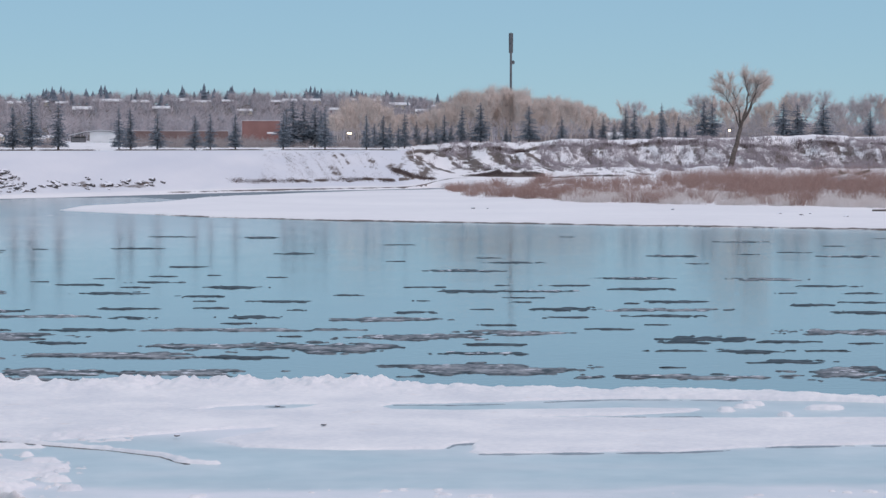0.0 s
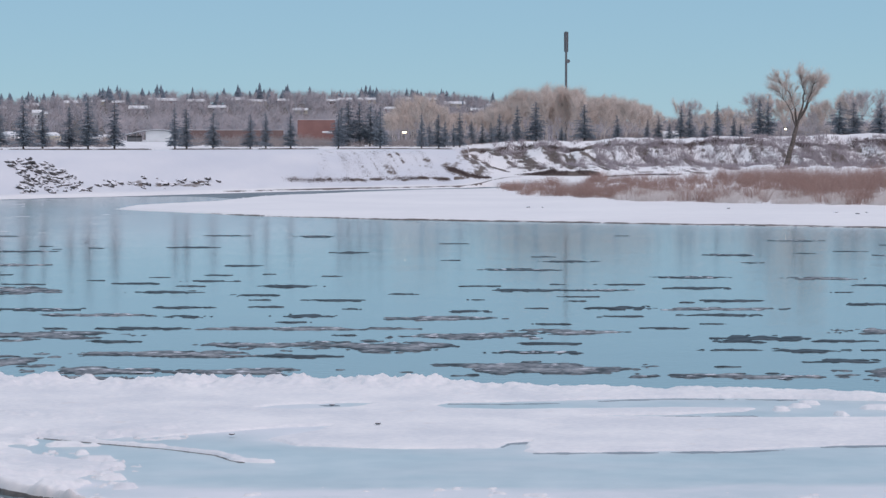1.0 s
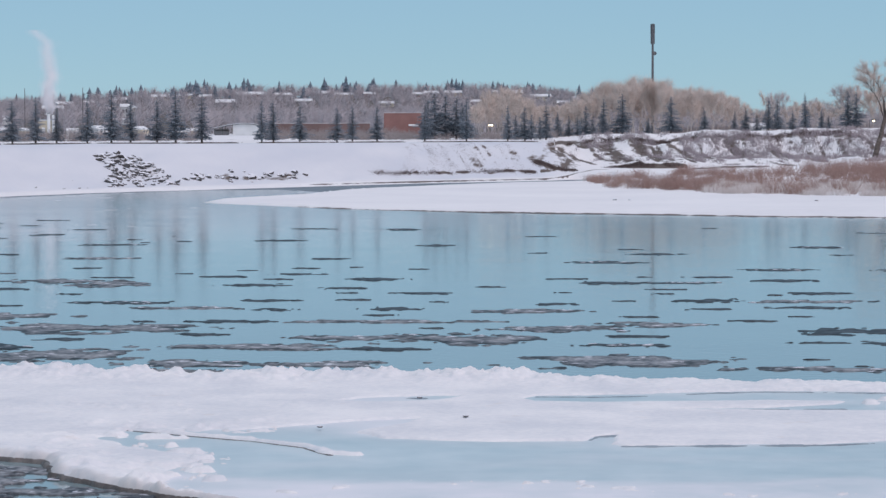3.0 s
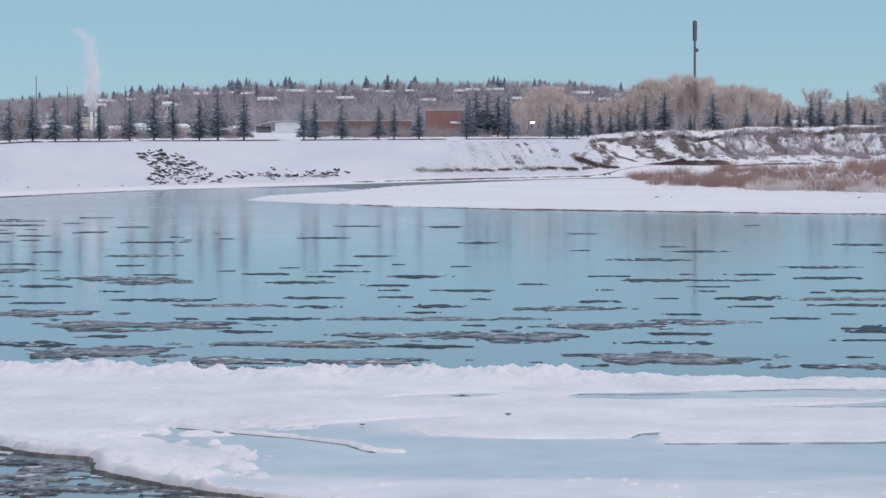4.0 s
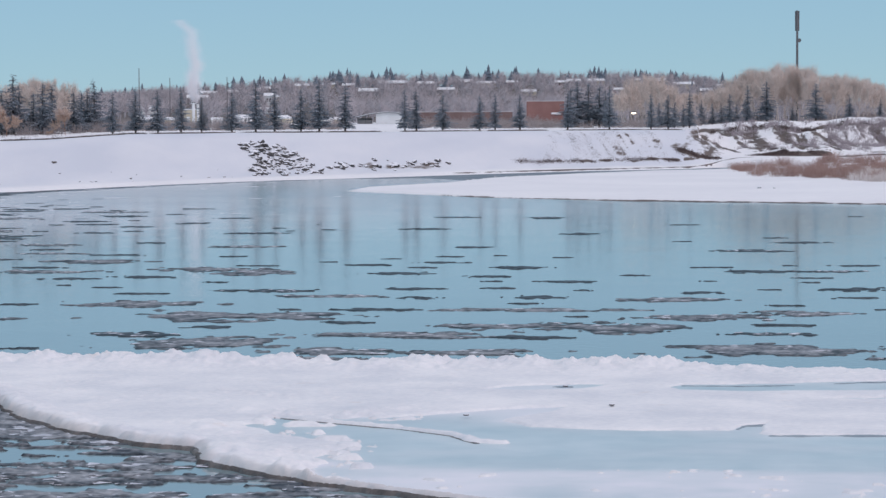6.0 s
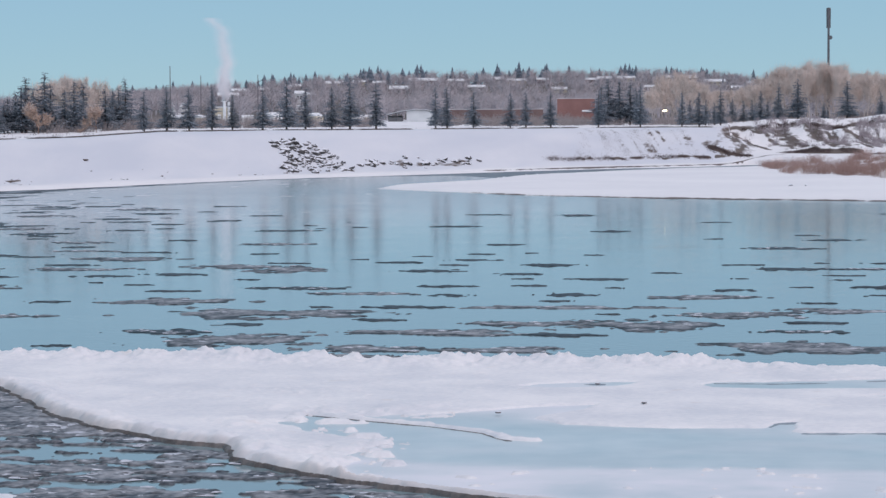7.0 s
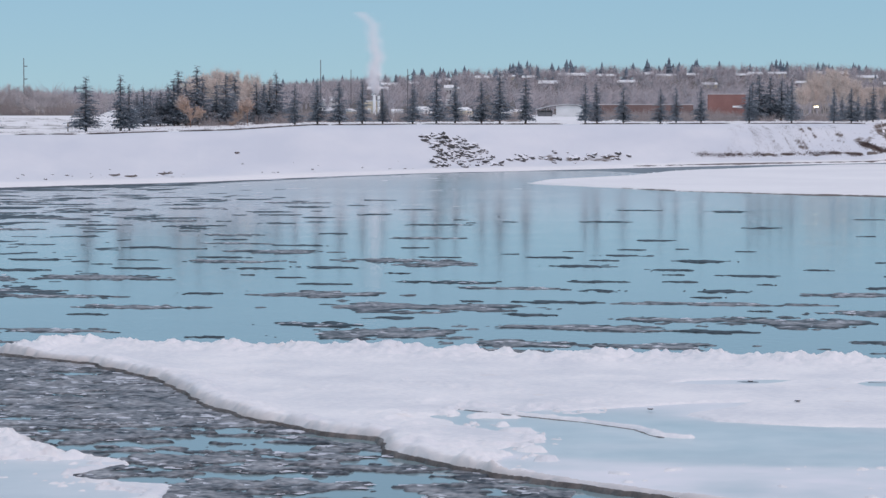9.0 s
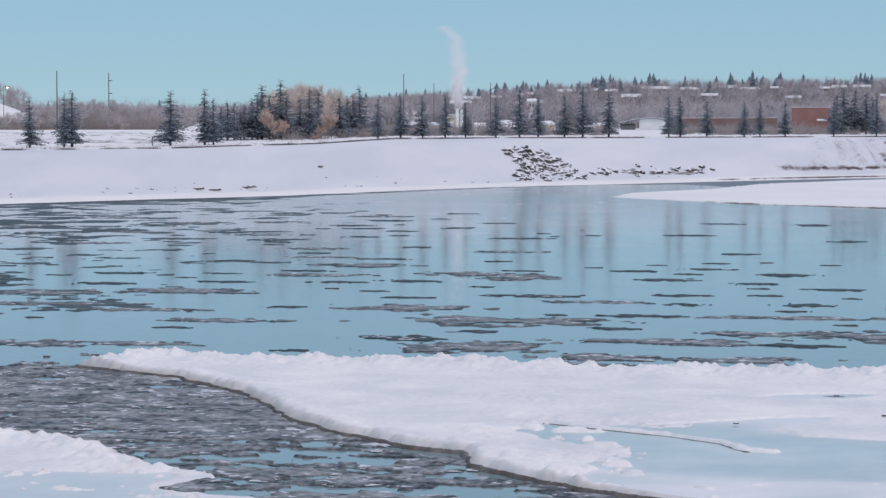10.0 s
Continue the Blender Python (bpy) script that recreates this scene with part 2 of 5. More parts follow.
window_mat = mat("dark_window", (0.03, 0.035, 0.045), (0.06, 0.07, 0.08), 0.12, 0.5, 3.0, 0, 0)
steam_mat = mat("steam", (0.95, 0.93, 0.94), (0.98, 0.96, 0.96), 1.0, 0.1, 1.0, 0, 0)
orange_bark_mat = mat("orange_bark", (0.30, 0.17, 0.12), (0.42, 0.26, 0.19), 0.9, 1.0, 5.0, 0, 0)
pale_leaf_mat = mat("pale_leaves", (0.60, 0.49, 0.44), (0.74, 0.66, 0.62), 0.9, 0.4, 4.0, 0, 0)
orange_mat = mat("orange_leaves", (0.50, 0.36, 0.285), (0.63, 0.49, 0.41), 0.9, 0.4, 4.0, 0, 0)

steam_nt = steam_mat.node_tree
thin, both = steam_nt.nodes.new("ShaderNodeBsdfTranslucent"), steam_nt.nodes.new("ShaderNodeMixShader")
thin.inputs["Color"].default_value = (0.99, 0.97, 0.97, 1)
steam_nt.links.new(steam_nt.nodes["Principled BSDF"].outputs[0], both.inputs[1])
both.inputs[0].default_value = 0.5
steam_nt.links.new(thin.outputs[0], both.inputs[2])
steam_nt.links.new(both.outputs[0], steam_nt.nodes["Material Output"].inputs["Surface"])


def frosted(m):
    """Lays white frost over the ice where the frost attribute says."""
    nt = m.node_tree
    b = nt.nodes["Principled BSDF"]
    at, mix = nt.nodes.new("ShaderNodeAttribute"), nt.nodes.new("ShaderNodeMix")
    at.attribute_name, mix.data_type = "frost", "RGBA"
    nt.links.new(at.outputs["Fac"], mix.inputs["Factor"])
    nt.links.new(b.inputs["Base Color"].links[0].from_socket, mix.inputs["A"])
    mix.inputs["B"].default_value = (0.82, 0.83, 0.87, 1)
    nt.links.new(mix.outputs["Result"], b.inputs["Base Color"])
    rg = nt.nodes.new("ShaderNodeMapRange")
    rg.inputs[3].default_value, rg.inputs[4].default_value = 0.28, 0.7
    nt.links.new(at.outputs["Fac"], rg.inputs[0])
    nt.links.new(rg.outputs[0], b.inputs["Roughness"])


frosted(ice_mat)


def glow(name, colour, strength):
    m = bpy.data.materials.new(name)
    m.use_nodes = True
    b = m.node_tree.nodes["Principled BSDF"]
    b.inputs["Base Color"].default_value = (*colour, 1)
    b.inputs["Emission Color"].default_value, b.inputs["Emission Strength"].default_value = (*colour, 1), strength
    return m


lamp_mat = glow("lit_lamp", (1.0, 0.84, 0.56), 6.0)


def ground_material():
    """Snow over dark soil, with shade painted on the bank's slope; the bare attribute says where soil shows, a noise
    frays its edge.
    """
    m = mat("snowy_ground", (0.83, 0.825, 0.84), (0.925, 0.915, 0.918), 0.75, 0.05, 0.8, 0.4, 0.25)
    nt = m.node_tree
    b = nt.nodes["Principled BSDF"]
    # The bank's shade put into the snow colour: darker and bluer.
    bank_shade, shaded_snow = nt.nodes.new("ShaderNodeAttribute"), nt.nodes.new("ShaderNodeMix")
    bank_shade.attribute_name, shaded_snow.data_type = "bank_shade", "RGBA"
    shaded_snow.inputs["B"].default_value = (0.66, 0.69, 0.748, 1)
    nt.links.new(bank_shade.outputs["Fac"], shaded_snow.inputs["Factor"])
    nt.links.new(b.inputs["Base Color"].links[0].from_socket, shaded_snow.inputs["A"])
    nt.links.new(shaded_snow.outputs["Result"], b.inputs["Base Color"])
    at = nt.nodes.new("ShaderNodeAttribute")
    at.attribute_name = "bare"
    geo = nt.nodes.new("ShaderNodeNewGeometry")
    fray = nt.nodes.new("ShaderNodeTexNoise")
    fray.inputs["Scale"].default_value, fray.inputs["Detail"].default_value = 0.55, 6
    stretch = nt.nodes.new("ShaderNodeMapping")
    stretch.inputs["Scale"].default_value = (1, 0.35, 2.5)
    nt.links.new(geo.outputs["Position"], stretch.inputs["Vector"])
    nt.links.new(stretch.outputs[0], fray.inputs["Vector"])
    s = nt.nodes.new("ShaderNodeMath")
    s.operation = "ADD"
    nt.links.new(at.outputs["Fac"], s.inputs[0]), nt.links.new(fray.outputs[0], s.inputs[1])
    edge = nt.nodes.new("ShaderNodeMapRange")
    edge.inputs[1].default_value, edge.inputs[2].default_value = 0.95, 1.12
    nt.links.new(s.outputs[0], edge.inputs[0])
    tone = nt.nodes.new("ShaderNodeMix")
    tone.data_type = "RGBA"
    tone.inputs["A"].default_value, tone.inputs["B"].default_value = (0.045, 0.036, 0.033, 1), (0.20, 0.158, 0.138, 1)
    nt.links.new(fray.outputs[0], tone.inputs["Factor"])
    mix = nt.nodes.new("ShaderNodeMix")
    mix.data_type = "RGBA"
    nt.links.new(edge.outputs[0], mix.inputs["Factor"])
    nt.links.new(b.inputs["Base Color"].links[0].from_socket, mix.inputs["A"])
    nt.links.new(tone.outputs["Result"], mix.inputs["B"])
    nt.links.new(mix.outputs["Result"], b.inputs["Base Color"])
    return m


def rock_material():
    """Dark stone with snow lying on what faces up."""
    m = mat("snowy_rock", (0.045, 0.041, 0.042), (0.13, 0.118, 0.115), 0.9, 0.9, 6.0, 0.6, 0.05, per_object=0.3)
    nt = m.node_tree
    b = nt.nodes["Principled BSDF"]
    geo, sep = nt.nodes.new("ShaderNodeNewGeometry"), nt.nodes.new("ShaderNodeSeparateXYZ")
    nt.links.new(geo.outputs["Normal"], sep.inputs[0])
    edge = nt.nodes.new("ShaderNodeMapRange")
    edge.inputs[1].default_value, edge.inputs[2].default_value = 0.46, 0.68
    nt.links.new(sep.outputs["Z"], edge.inputs[0])
    mix = nt.nodes.new("ShaderNodeMix")
    mix.data_type = "RGBA"
    mix.inputs["B"].default_value = (0.84, 0.85, 0.89, 1)
    nt.links.new(edge.outputs[0], mix.inputs["Factor"])
    nt.links.new(b.inputs["Base Color"].links[0].from_socket, mix.inputs["A"])
    nt.links.new(mix.outputs["Result"], b.inputs["Base Color"])
    return m


def water_material():
    m = bpy.data.materials.new("river_water")
    m.use_nodes = True
    nt = m.node_tree
    b = nt.nodes["Principled BSDF"]
    b.inputs["Base Color"].default_value = (0.235, 0.33, 0.35, 1)
    b.inputs["IOR"].default_value = 1.33
    tc = nt.nodes.new("ShaderNodeNewGeometry")
    span, patchy, riffle = nt.nodes.new("ShaderNodeVectorMath"), nt.nodes.new("ShaderNodeTexNoise"), nt.nodes.new("ShaderNodeMapRange")
    span.operation = "LENGTH"
    patchy.inputs["Scale"].default_value, patchy.inputs["Detail"].default_value = 0.035, 3
    far_off = nt.nodes.new("ShaderNodeMath")
    far_off.operation = "MULTIPLY_ADD"
    far_off.inputs[1].default_value = 60.0
    nt.links.new(tc.outputs["Position"], span.inputs[0]), nt.links.new(tc.outputs["Position"], patchy.inputs["Vector"])
    nt.links.new(patchy.outputs[0], far_off.inputs[0]), nt.links.new(span.outputs["Value"], far_off.inputs[2])
    riffle.inputs[1].default_value, riffle.inputs[2].default_value, riffle.inputs[3].default_value, riffle.inputs[4].default_value = 225, 330, 0.085, 0.165
    nt.links.new(far_off.outputs[0], riffle.inputs[0])
    nt.links.new(riffle.outputs[0], b.inputs["Roughness"])
    n1, n2 = nt.nodes.new("ShaderNodeTexNoise"), nt.nodes.new("ShaderNodeTexNoise")
    n1.inputs["Scale"].default_value, n1.inputs["Detail"].default_value = 2.4, 1
    n2.inputs["Scale"].default_value, n2.inputs["Detail"].default_value = 0.12, 1
    nt.links.new(tc.outputs["Position"], n1.inputs["Vector"]), nt.links.new(tc.outputs["Position"], n2.inputs["Vector"])
    add = nt.nodes.new("ShaderNodeMath")
    add.operation = "MULTIPLY_ADD"
    nt.links.new(n2.outputs[0], add.inputs[0])
    add.inputs[1].default_value = 3.0
    nt.links.new(n1.outputs[0], add.inputs[2])
    bp = nt.nodes.new("ShaderNodeBump")
    bp.inputs["Strength"].default_value, bp.inputs["Distance"].default_value = 1.0, 0.006
    nt.links.new(add.outputs[0], bp.inputs["Height"])
    nt.links.new(bp.outputs[0], b.inputs["Normal"])
    return m


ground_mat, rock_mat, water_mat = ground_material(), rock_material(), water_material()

# ---- the ground: one sheet in rings round the camera's spot ----
SHORE = ((-180, 160), (-90, 160), (-60, 182), (-40, 217), (-22.4, 277), (-16.1, 306), (-10.9, 352), (-7.7, 374), (-4.1, 406), (-0.8, 431), (0.3, 448), (3, 458), (12, 458), (180, 458))
CREST_Z = ((-30, 5.6), (-18.8, 5.65), (-15.3, 6.1), (-13.5, 6.7), (-2.4, 6.62), (-1.0, 6.55), (0.3, 7.6), (2.6, 8.2), (6, 9.0), (10, 9.3), (14, 9.3))
BAR_NEAR = ((-9.3, 309), (-8.5, 293), (-5.5, 267), (-2.3, 253), (1.6, 245), (5.4, 238), (10, 231), (20, 215), (45, 190), (90, 160))
BAR_BACK = ((-9.3, 311), (-8.5, 309), (-8.1, 318), (-6.2, 341), (-5.3, 367), (-4.1, 382), (-3.0, 397), (-1.7, 413), (-0.5, 423), (0.3, 430), (0.9, 444), (2.2, 456), (3.2, 520))


def table(rows, x):
    a = np.array(rows, float)
    return np.interp(x, a[:, 0], a[:, 1])


def ground(az, r):
    """Height of the ground, and how bare of snow it is, at headings (degrees) and distances (metres)."""
    x, y = r * np.sin(np.radians(az)), r * np.cos(np.radians(az))
    rough = fbm(x / 9.0, y / 9.0, 5, 3)
    gull = fbm(x / 6.0 + 0.3 * y / 6.0, y / 11.0, 5, 11)
    sh = table(SHORE, az) + 1.6 * fbm(az * 1.7, az * 0 + 2.2, 2, 5) + 0.4 * rough
    zc = table(CREST_Z, az)
    # the even snowy embankment
    d = r - sh
    left = np.interp(d, (-40, -8, -0.8, 1.0, 4, 8, 24, 34), (-2.0, -1.0, -0.15, 0.34, 0.5, 0.8, 0, 0))
    up = smooth(5, 25, d)
    left = np.where(d < 8, left, 0.8) * (1 - up) + zc * up + 0.10 * rough * smooth(3, 9, d)
    # the eroded bank behind the gravel bar
    wob = 6 * fbm(az * 1.1, az * 0 + 9.1, 3, 21)
    rr = r + wob
    right = np.interp(rr, (300, 440, 488, 500, 522), (0.5, 1.35, 3.0, 3.8, 1.0))
    up2 = smooth(492, 520, rr + 4 * gull)
    cut = np.interp(az, (0.35, 0.9, 1.3, 2.0, 2.6, 3.8, 4.8), (0, 0.4, 0.85, 0.9, 0.42, 0.24, 0)) * (1 + 0.7 * fbm(az * 3.1, az * 0 + 5.5, 3, 23))
    right = right + cut * smooth(454.4, 456.6, rr + 0.6 * rough) * (1 - smooth(459, 490, rr))
    right = np.where(rr < 500, right, 3.9) * (1 - up2) + zc * up2 + (0.9 * gull + 0.5 * rough) * smooth(457, 475, rr) * (1 - smooth(515, 530, rr))
    k = smooth(-1.1, 0.5, az + 0.25 * rough + (d - 10) * 0.012)
    bank = left * (1 - k) + np.where(rr > 440, right, np.where(d < 0, left, right)) * k
    crest = np.where(az < -0.6, sh + 25, 522)
    plain = zc + (8.15 - zc) * smooth(0, 230, r - crest)
    z = np.where(r > crest, np.maximum(plain, bank * (r < crest + 2)), bank)
    # the gravel bar
    nb, bb = 2.5 + table(BAR_NEAR, az) + 1.2 * fbm(az * 1.5, az * 0, 2, 31) + 0.4 * rough, table(BAR_BACK, az) + 1.5 * fbm(az * 1.5, az * 0 + 4, 2, 33) + 0.5 * rough
    rise = smooth(0.2, 2.4, az)
    flat = np.interp(r, (230, 300, 440, 520), (0.40, 0.62, 1.5, 1.7)) * rise + np.interp(r, (230, 300, 440), (0.36, 0.38, 0.34)) * (1 - rise)
    bar = (0.85 * smooth(-3, 3, r - nb) + (flat - 0.25) * smooth(0, 14, r - nb)) * smooth(-4, 16, bb - r) - 0.6 + 0.05 * rough
    bar = np.where(az < -9.4, -1.2, bar)
    merge = smooth(2.4, 3.6, az)
    z = np.where(r < crest, np.maximum(bar * (r < bb + 8) - 2 * (r >= bb + 8), np.where((r > nb) & (merge > 0) & (r < 470), bar * (1 - merge) + np.maximum(bar, np.minimum(right, 0.05 * (r - nb))) * merge, z)), z)
    # the hill with the town on it, beyond the plain
    hill = np.interp(az, (-60, -24, -18, -13, -9, -2, 0.5, 3, 12, 60), (4, 4, 6, 15, 23, 24.5, 19, 5, 4, 3))
    z = z + hill * smooth(760, 1650, r) + 0.3 * fbm(x / 60, y / 60, 3, 41) * smooth(600, 900, r)
    # the near bank under the camera
    near = 6.3 - 7.6 * smooth(3, 40, r)
    front = 1 - smooth(98, 112, np.abs(az))
    z = np.where(r < 60, near, z)
    z = z * front + 6.3 * (1 - front)
    # where soil lies bare; in runnels, lip and crease it also stands for shade
    slope = smooth(458 + 26 * smooth(2.2, 3.6, az), 466 + 26 * smooth(2.2, 3.6, az), rr) * (1 - smooth(508, 516, rr))
    runnel = fbm((az + 0.022 * (rr - 460)) * 7.5, rr / 26, 4, 57)
    brow = np.exp(-((rr + 3 * gull - 510) / 3.2) ** 2) * (0.62 + 0.5 * fbm(az * 2.6, az * 0 + 1.5, 3, 59))
    bare = np.maximum(k * slope * (0.42 + 0.08 * smooth(2, 3, az) + 0.68 * runnel + 0.28 * rough), k * brow)
    lip = np.exp(-((rr + 0.6 * rough - 455.3) / 1.7) ** 2) * np.clip(cut * 1.6, 0, 1)
    nose = np.sqrt(np.clip(4 * k * (1 - k), 0, 1)) * smooth(4, 9, d) * (1 - smooth(30, 40, d)) * (0.80 + 0.5 * gull)
    foot = np.exp(-((d - 9.5 - 1.5 * rough) / 1.3) ** 2) * smooth(-5.2, -3.0, az) * (1 - k) * (0.62 + 0.55 * fbm(az * 9, d / 2.0, 4, 53))
    foot = np.maximum(foot, np.exp(-((d - 9 - 2 * rough) / 2.2) ** 2) * smooth(-8.7, -8.2, az) * (1 - smooth(-6.6, -6.2, az)) * (0.56 + 0.4 * rough))
    stroke = (az + 0.032 * d) * 20
    rills = smooth(-4.6, -2.2, az) * (1 - smooth(-1.5, -1.1, az)) * smooth(10, 13, d) * (1 - smooth(20, 24, d)) * (0.35 + 0.62 * fbm(stroke, d / 10, 3, 51))
    fan = np.exp(-((az + 1.0 + 0.012 * (d - 18)) / 0.34) ** 2) * smooth(10, 15, d) * (1 - smooth(23, 27, d)) * (0.68 + 0.6 * gull)
    crease = np.exp(-((d - 14 + 6.5 * (az + 1.04)) / 1.4) ** 2) * smooth(-1.2, -1.0, az) * (1 - smooth(-0.2, 0.0, az))
    bar_edge = 0.8 * np.exp(-((r - nb - 0.85) / 0.8) ** 2) * smooth(-8.2, -5.5, az)
    wet = (0.72 + 0.25 * rough) * np.exp(-((d - 1.0) / 0.9) ** 2) * smooth(-7.5, -5.5, az) * (1 - smooth(0.4, 1.0, az))
    dirt = 0.62 * np.exp(-((az + 9.85) / 0.34) ** 2) * np.exp(-((d - 11) / 2.6) ** 2)
    plainb = smooth(4, 30, r - crest) * (1 - smooth(300, 500, r - crest)) * (0.22 + 0.1 * (1 - smooth(-17, -15, az)) + 0.34 * fbm(x / 22, y / 7, 4, 61))
    verge = 0.5 * np.exp(-((r - crest - 3 - 1.2 * rough) / 1.2) ** 2) * smooth(-15.8, -14.5, az) * (1 - smooth(-1.5, -0.8, az))
    lane = 0.7 * np.exp(-((r - 539 - 2 * rough) / 2.6) ** 2) * (1 - smooth(-16.5, -15.5, az))
    far = smooth(700, 900, r) * (0.86 + 0.1 * rough)
    bare = np.clip(np.maximum.reduce([bare + 0 * r, 0.95 * lip, 0.62 * nose, foot, rills, fan, crease, bar_edge, wet, dirt, plainb, verge, lane, far]), 0, 1)
    return z, bare * (r > 100)


az_lines = np.concatenate([np.arange(-180, -60, 6), np.arange(-60, -24, 1.5), np.arange(-24, 12, 0.036), np.arange(12, 60, 1.5), np.arange(60, 180, 6)])
r_lines = np.concatenate([[0.01], np.arange(0.5, 60, 3), np.arange(60, 225, 12), np.arange(225, 262, 0.6), np.arange(262, 345, 0.7), np.arange(345, 545, 0.9), np.arange(545, 760, 8), np.geomspace(770, 4700, 40)])
AZ, RR = np.meshgrid(az_lines, r_lines)
Z, BARE = ground(AZ, RR)
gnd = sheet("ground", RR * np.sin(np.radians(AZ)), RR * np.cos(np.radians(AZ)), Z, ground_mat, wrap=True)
attr = gnd.data.attributes.new("bare", "FLOAT", "POINT")
attr.data.foreach_set("value", BARE.astype(np.float32).ravel())
# Painted shade over the left bank's slope, uneven by noise.
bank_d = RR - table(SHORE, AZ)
BANK_SHADE = (1 - smooth(-1.1, 0.5, AZ)) * smooth(2, 7, bank_d) * (1 - smooth(26, 40, bank_d)) * np.clip(0.8 + 0.35 * fbm(AZ * 0.9, bank_d / 6, 4, 63), 0, 1)
gnd.data.attributes.new("bank_shade", "FLOAT", "POINT").data.foreach_set("value", BANK_SHADE.astype(np.float32).ravel())
tagged(gnd, "snow-covered river banks, gravel bar and plain with bare soil", "ground", kind="structure")


def gz(az, r):
    return float(ground(np.array([float(az)]), np.array([float(r)]))[0][0])


def gz_many(x, y):
    return ground(np.degrees(np.arctan2(x, y)), np.hypot(x, y))[0]


bm = bmesh.new()
bmesh.ops.create_circle(bm, cap_ends=True, segments=96, radius=500)
river = part("river", bm, water_mat, None)
tagged(river, "calm cold blue river mirroring sky and trees", "water", kind="structure")

# ---- the ice shelf and its snow ----
SHELF = [(-30.55, 79.85), (-28.7, 83.2), (-21.66, 82.38), (-13.81, 81.49), (-6.76, 81.69), (0.5, 80.59), (7.55, 79.6), (13.71, 77.71), (23.85, 74.33), (39.75, 66.38), (59.62, 39.75), (59.62, 19.87),
         (5.96, 39.75), (0.0, 48.49), (-3.48, 50.78), (-5.17, 51.87), (-7.45, 53.36), (-8.74, 54.26), (-10.73, 56.05), (-12.22, 57.64), (-13.02, 60.22), (-14.51, 60.82), (-16.99, 63.5), (-18.88, 65.98), (-22.06, 72.14), (-26.13, 77.11)]
SHELF_LEFT = [(-59.62, 77.51), (-39.75, 69.56), (-25.74, 61.91), (-23.75, 60.72), (-21.56, 59.03), (-20.27, 57.24), (-19.08, 56.05), (-18.28, 55.75), (-17.79, 55.15), (-18.09, 53.96), (-18.28, 52.96), (-17.39, 52.37), (-15.7, 51.87), (-14.91, 48.69), (-13.91, 29.81), (-59.62, 19.87)]
POOL = [(-12.42, 65.98), (-12.12, 66.68), (-10.14, 66.28), (-8.15, 67.17), (-6.16, 68.76), (-4.37, 69.46), (-4.77, 68.07), (-5.56, 66.78), (-5.96, 66.08), (-4.97, 64.89), (-3.88, 64.49), (-2.48, 64.29), (0.2, 64.39), (0.5, 65.49), (1.09, 65.88),
        (0.89, 63.9), (1.19, 63.5), (4.77, 63.9), (6.26, 63.99), (7.75, 64.59), (9.14, 65.19), (11.83, 65.49), (25.84, 63.6), (25.84, 45.71), (0.0, 45.71), (-3.18, 51.18), (-4.97, 52.17), (-7.35, 53.76), (-8.94, 54.95), (-9.54, 56.24), (-9.14, 57.54), (-9.84, 58.53), (-9.34, 59.52),
        (-9.44, 60.82), (-10.53, 61.91), (-11.33, 62.7), (-11.92, 63.4), (-12.62, 64.79)]
SLIT = [(-1.69, 74.83), (-1.19, 75.72), (0.5, 75.92), (2.19, 76.32), (3.97, 76.91), (5.76, 77.31), (9.34, 77.01), (14.11, 76.02), (25.84, 72.04), (25.84, 70.06), (12.92, 71.85), (7.65, 71.75), (5.37, 71.75), (2.78, 71.85), (2.78, 72.14), (5.37, 72.44), (7.45, 73.44),
        (7.85, 74.23), (5.56, 74.43), (3.88, 74.03), (2.19, 73.93), (0.5, 73.63), (-1.19, 73.93)]
SLIT_SMALL = [(-7.25, 73.83), (-6.16, 74.83), (-4.87, 75.42), (-3.38, 75.62), (-4.17, 74.13), (-5.76, 73.53)]
POOL_LEFT = [(-39.75, 53.66), (-22.66, 54.46), (-20.17, 55.15), (-18.9, 55.4), (-18.1, 55.05), (-18.28, 54.1), (-18.46, 53.0), (-17.49, 51.95), (-15.9, 50.68), (-15.9, 45.71), (-39.75, 45.71)]
SPIT = [(-12.02, 66.68), (-10.04, 65.39), (-8.35, 64.39), (-6.86, 63.1), (-6.06, 61.71), (-5.37, 61.51)]
OPEN_WATER = [(-20.3, 57.6), (-19.4, 59.6), (-16.9, 60.6), (-14.6, 61.0), (-12.9, 60.4), (-10, 56), (-10, 46), (-18, 46), (-17.6, 53.6), (-18, 55.8)]

LIFT = 0.05
xs, ys = np.arange(-33, 20, 0.066), np.arange(46, 85, 0.084)
X, Y = np.meshgrid(xs, ys)
n_big, n_mid, n_fine = fbm(X / 3.0, Y / 3.0, 4, 71), fbm(X / 0.9, Y / 0.9, 4, 73), fbm(X / 0.3, Y / 0.3, 3, 75)
edge_n = 0.28 * n_mid + 0.07 * n_fine
d1, d2 = inside(X, Y, SHELF) + edge_n, inside(X, Y, SHELF_LEFT) + edge_n
shelf = np.maximum(d1, d2)
lift = LIFT * (1 - 0.85 * smooth(-21.5, -19.5, X) * (d2 > d1))
plate = lift + 0.05 - 4.0 * np.clip(0.04 - shelf, 0, 0.25) + 0.006 * n_mid
raw = np.maximum.reduce([inside(X, Y, POOL), inside(X, Y, SLIT), inside(X, Y, SLIT_SMALL), inside(X, Y, POOL_LEFT)])
low = 1 - smooth(56.4, 57.7, Y + 0.3 * (X + 7) * (X < -7) - 0.12 * np.clip(X - 3, 0, 9) + 0.7 * n_big)
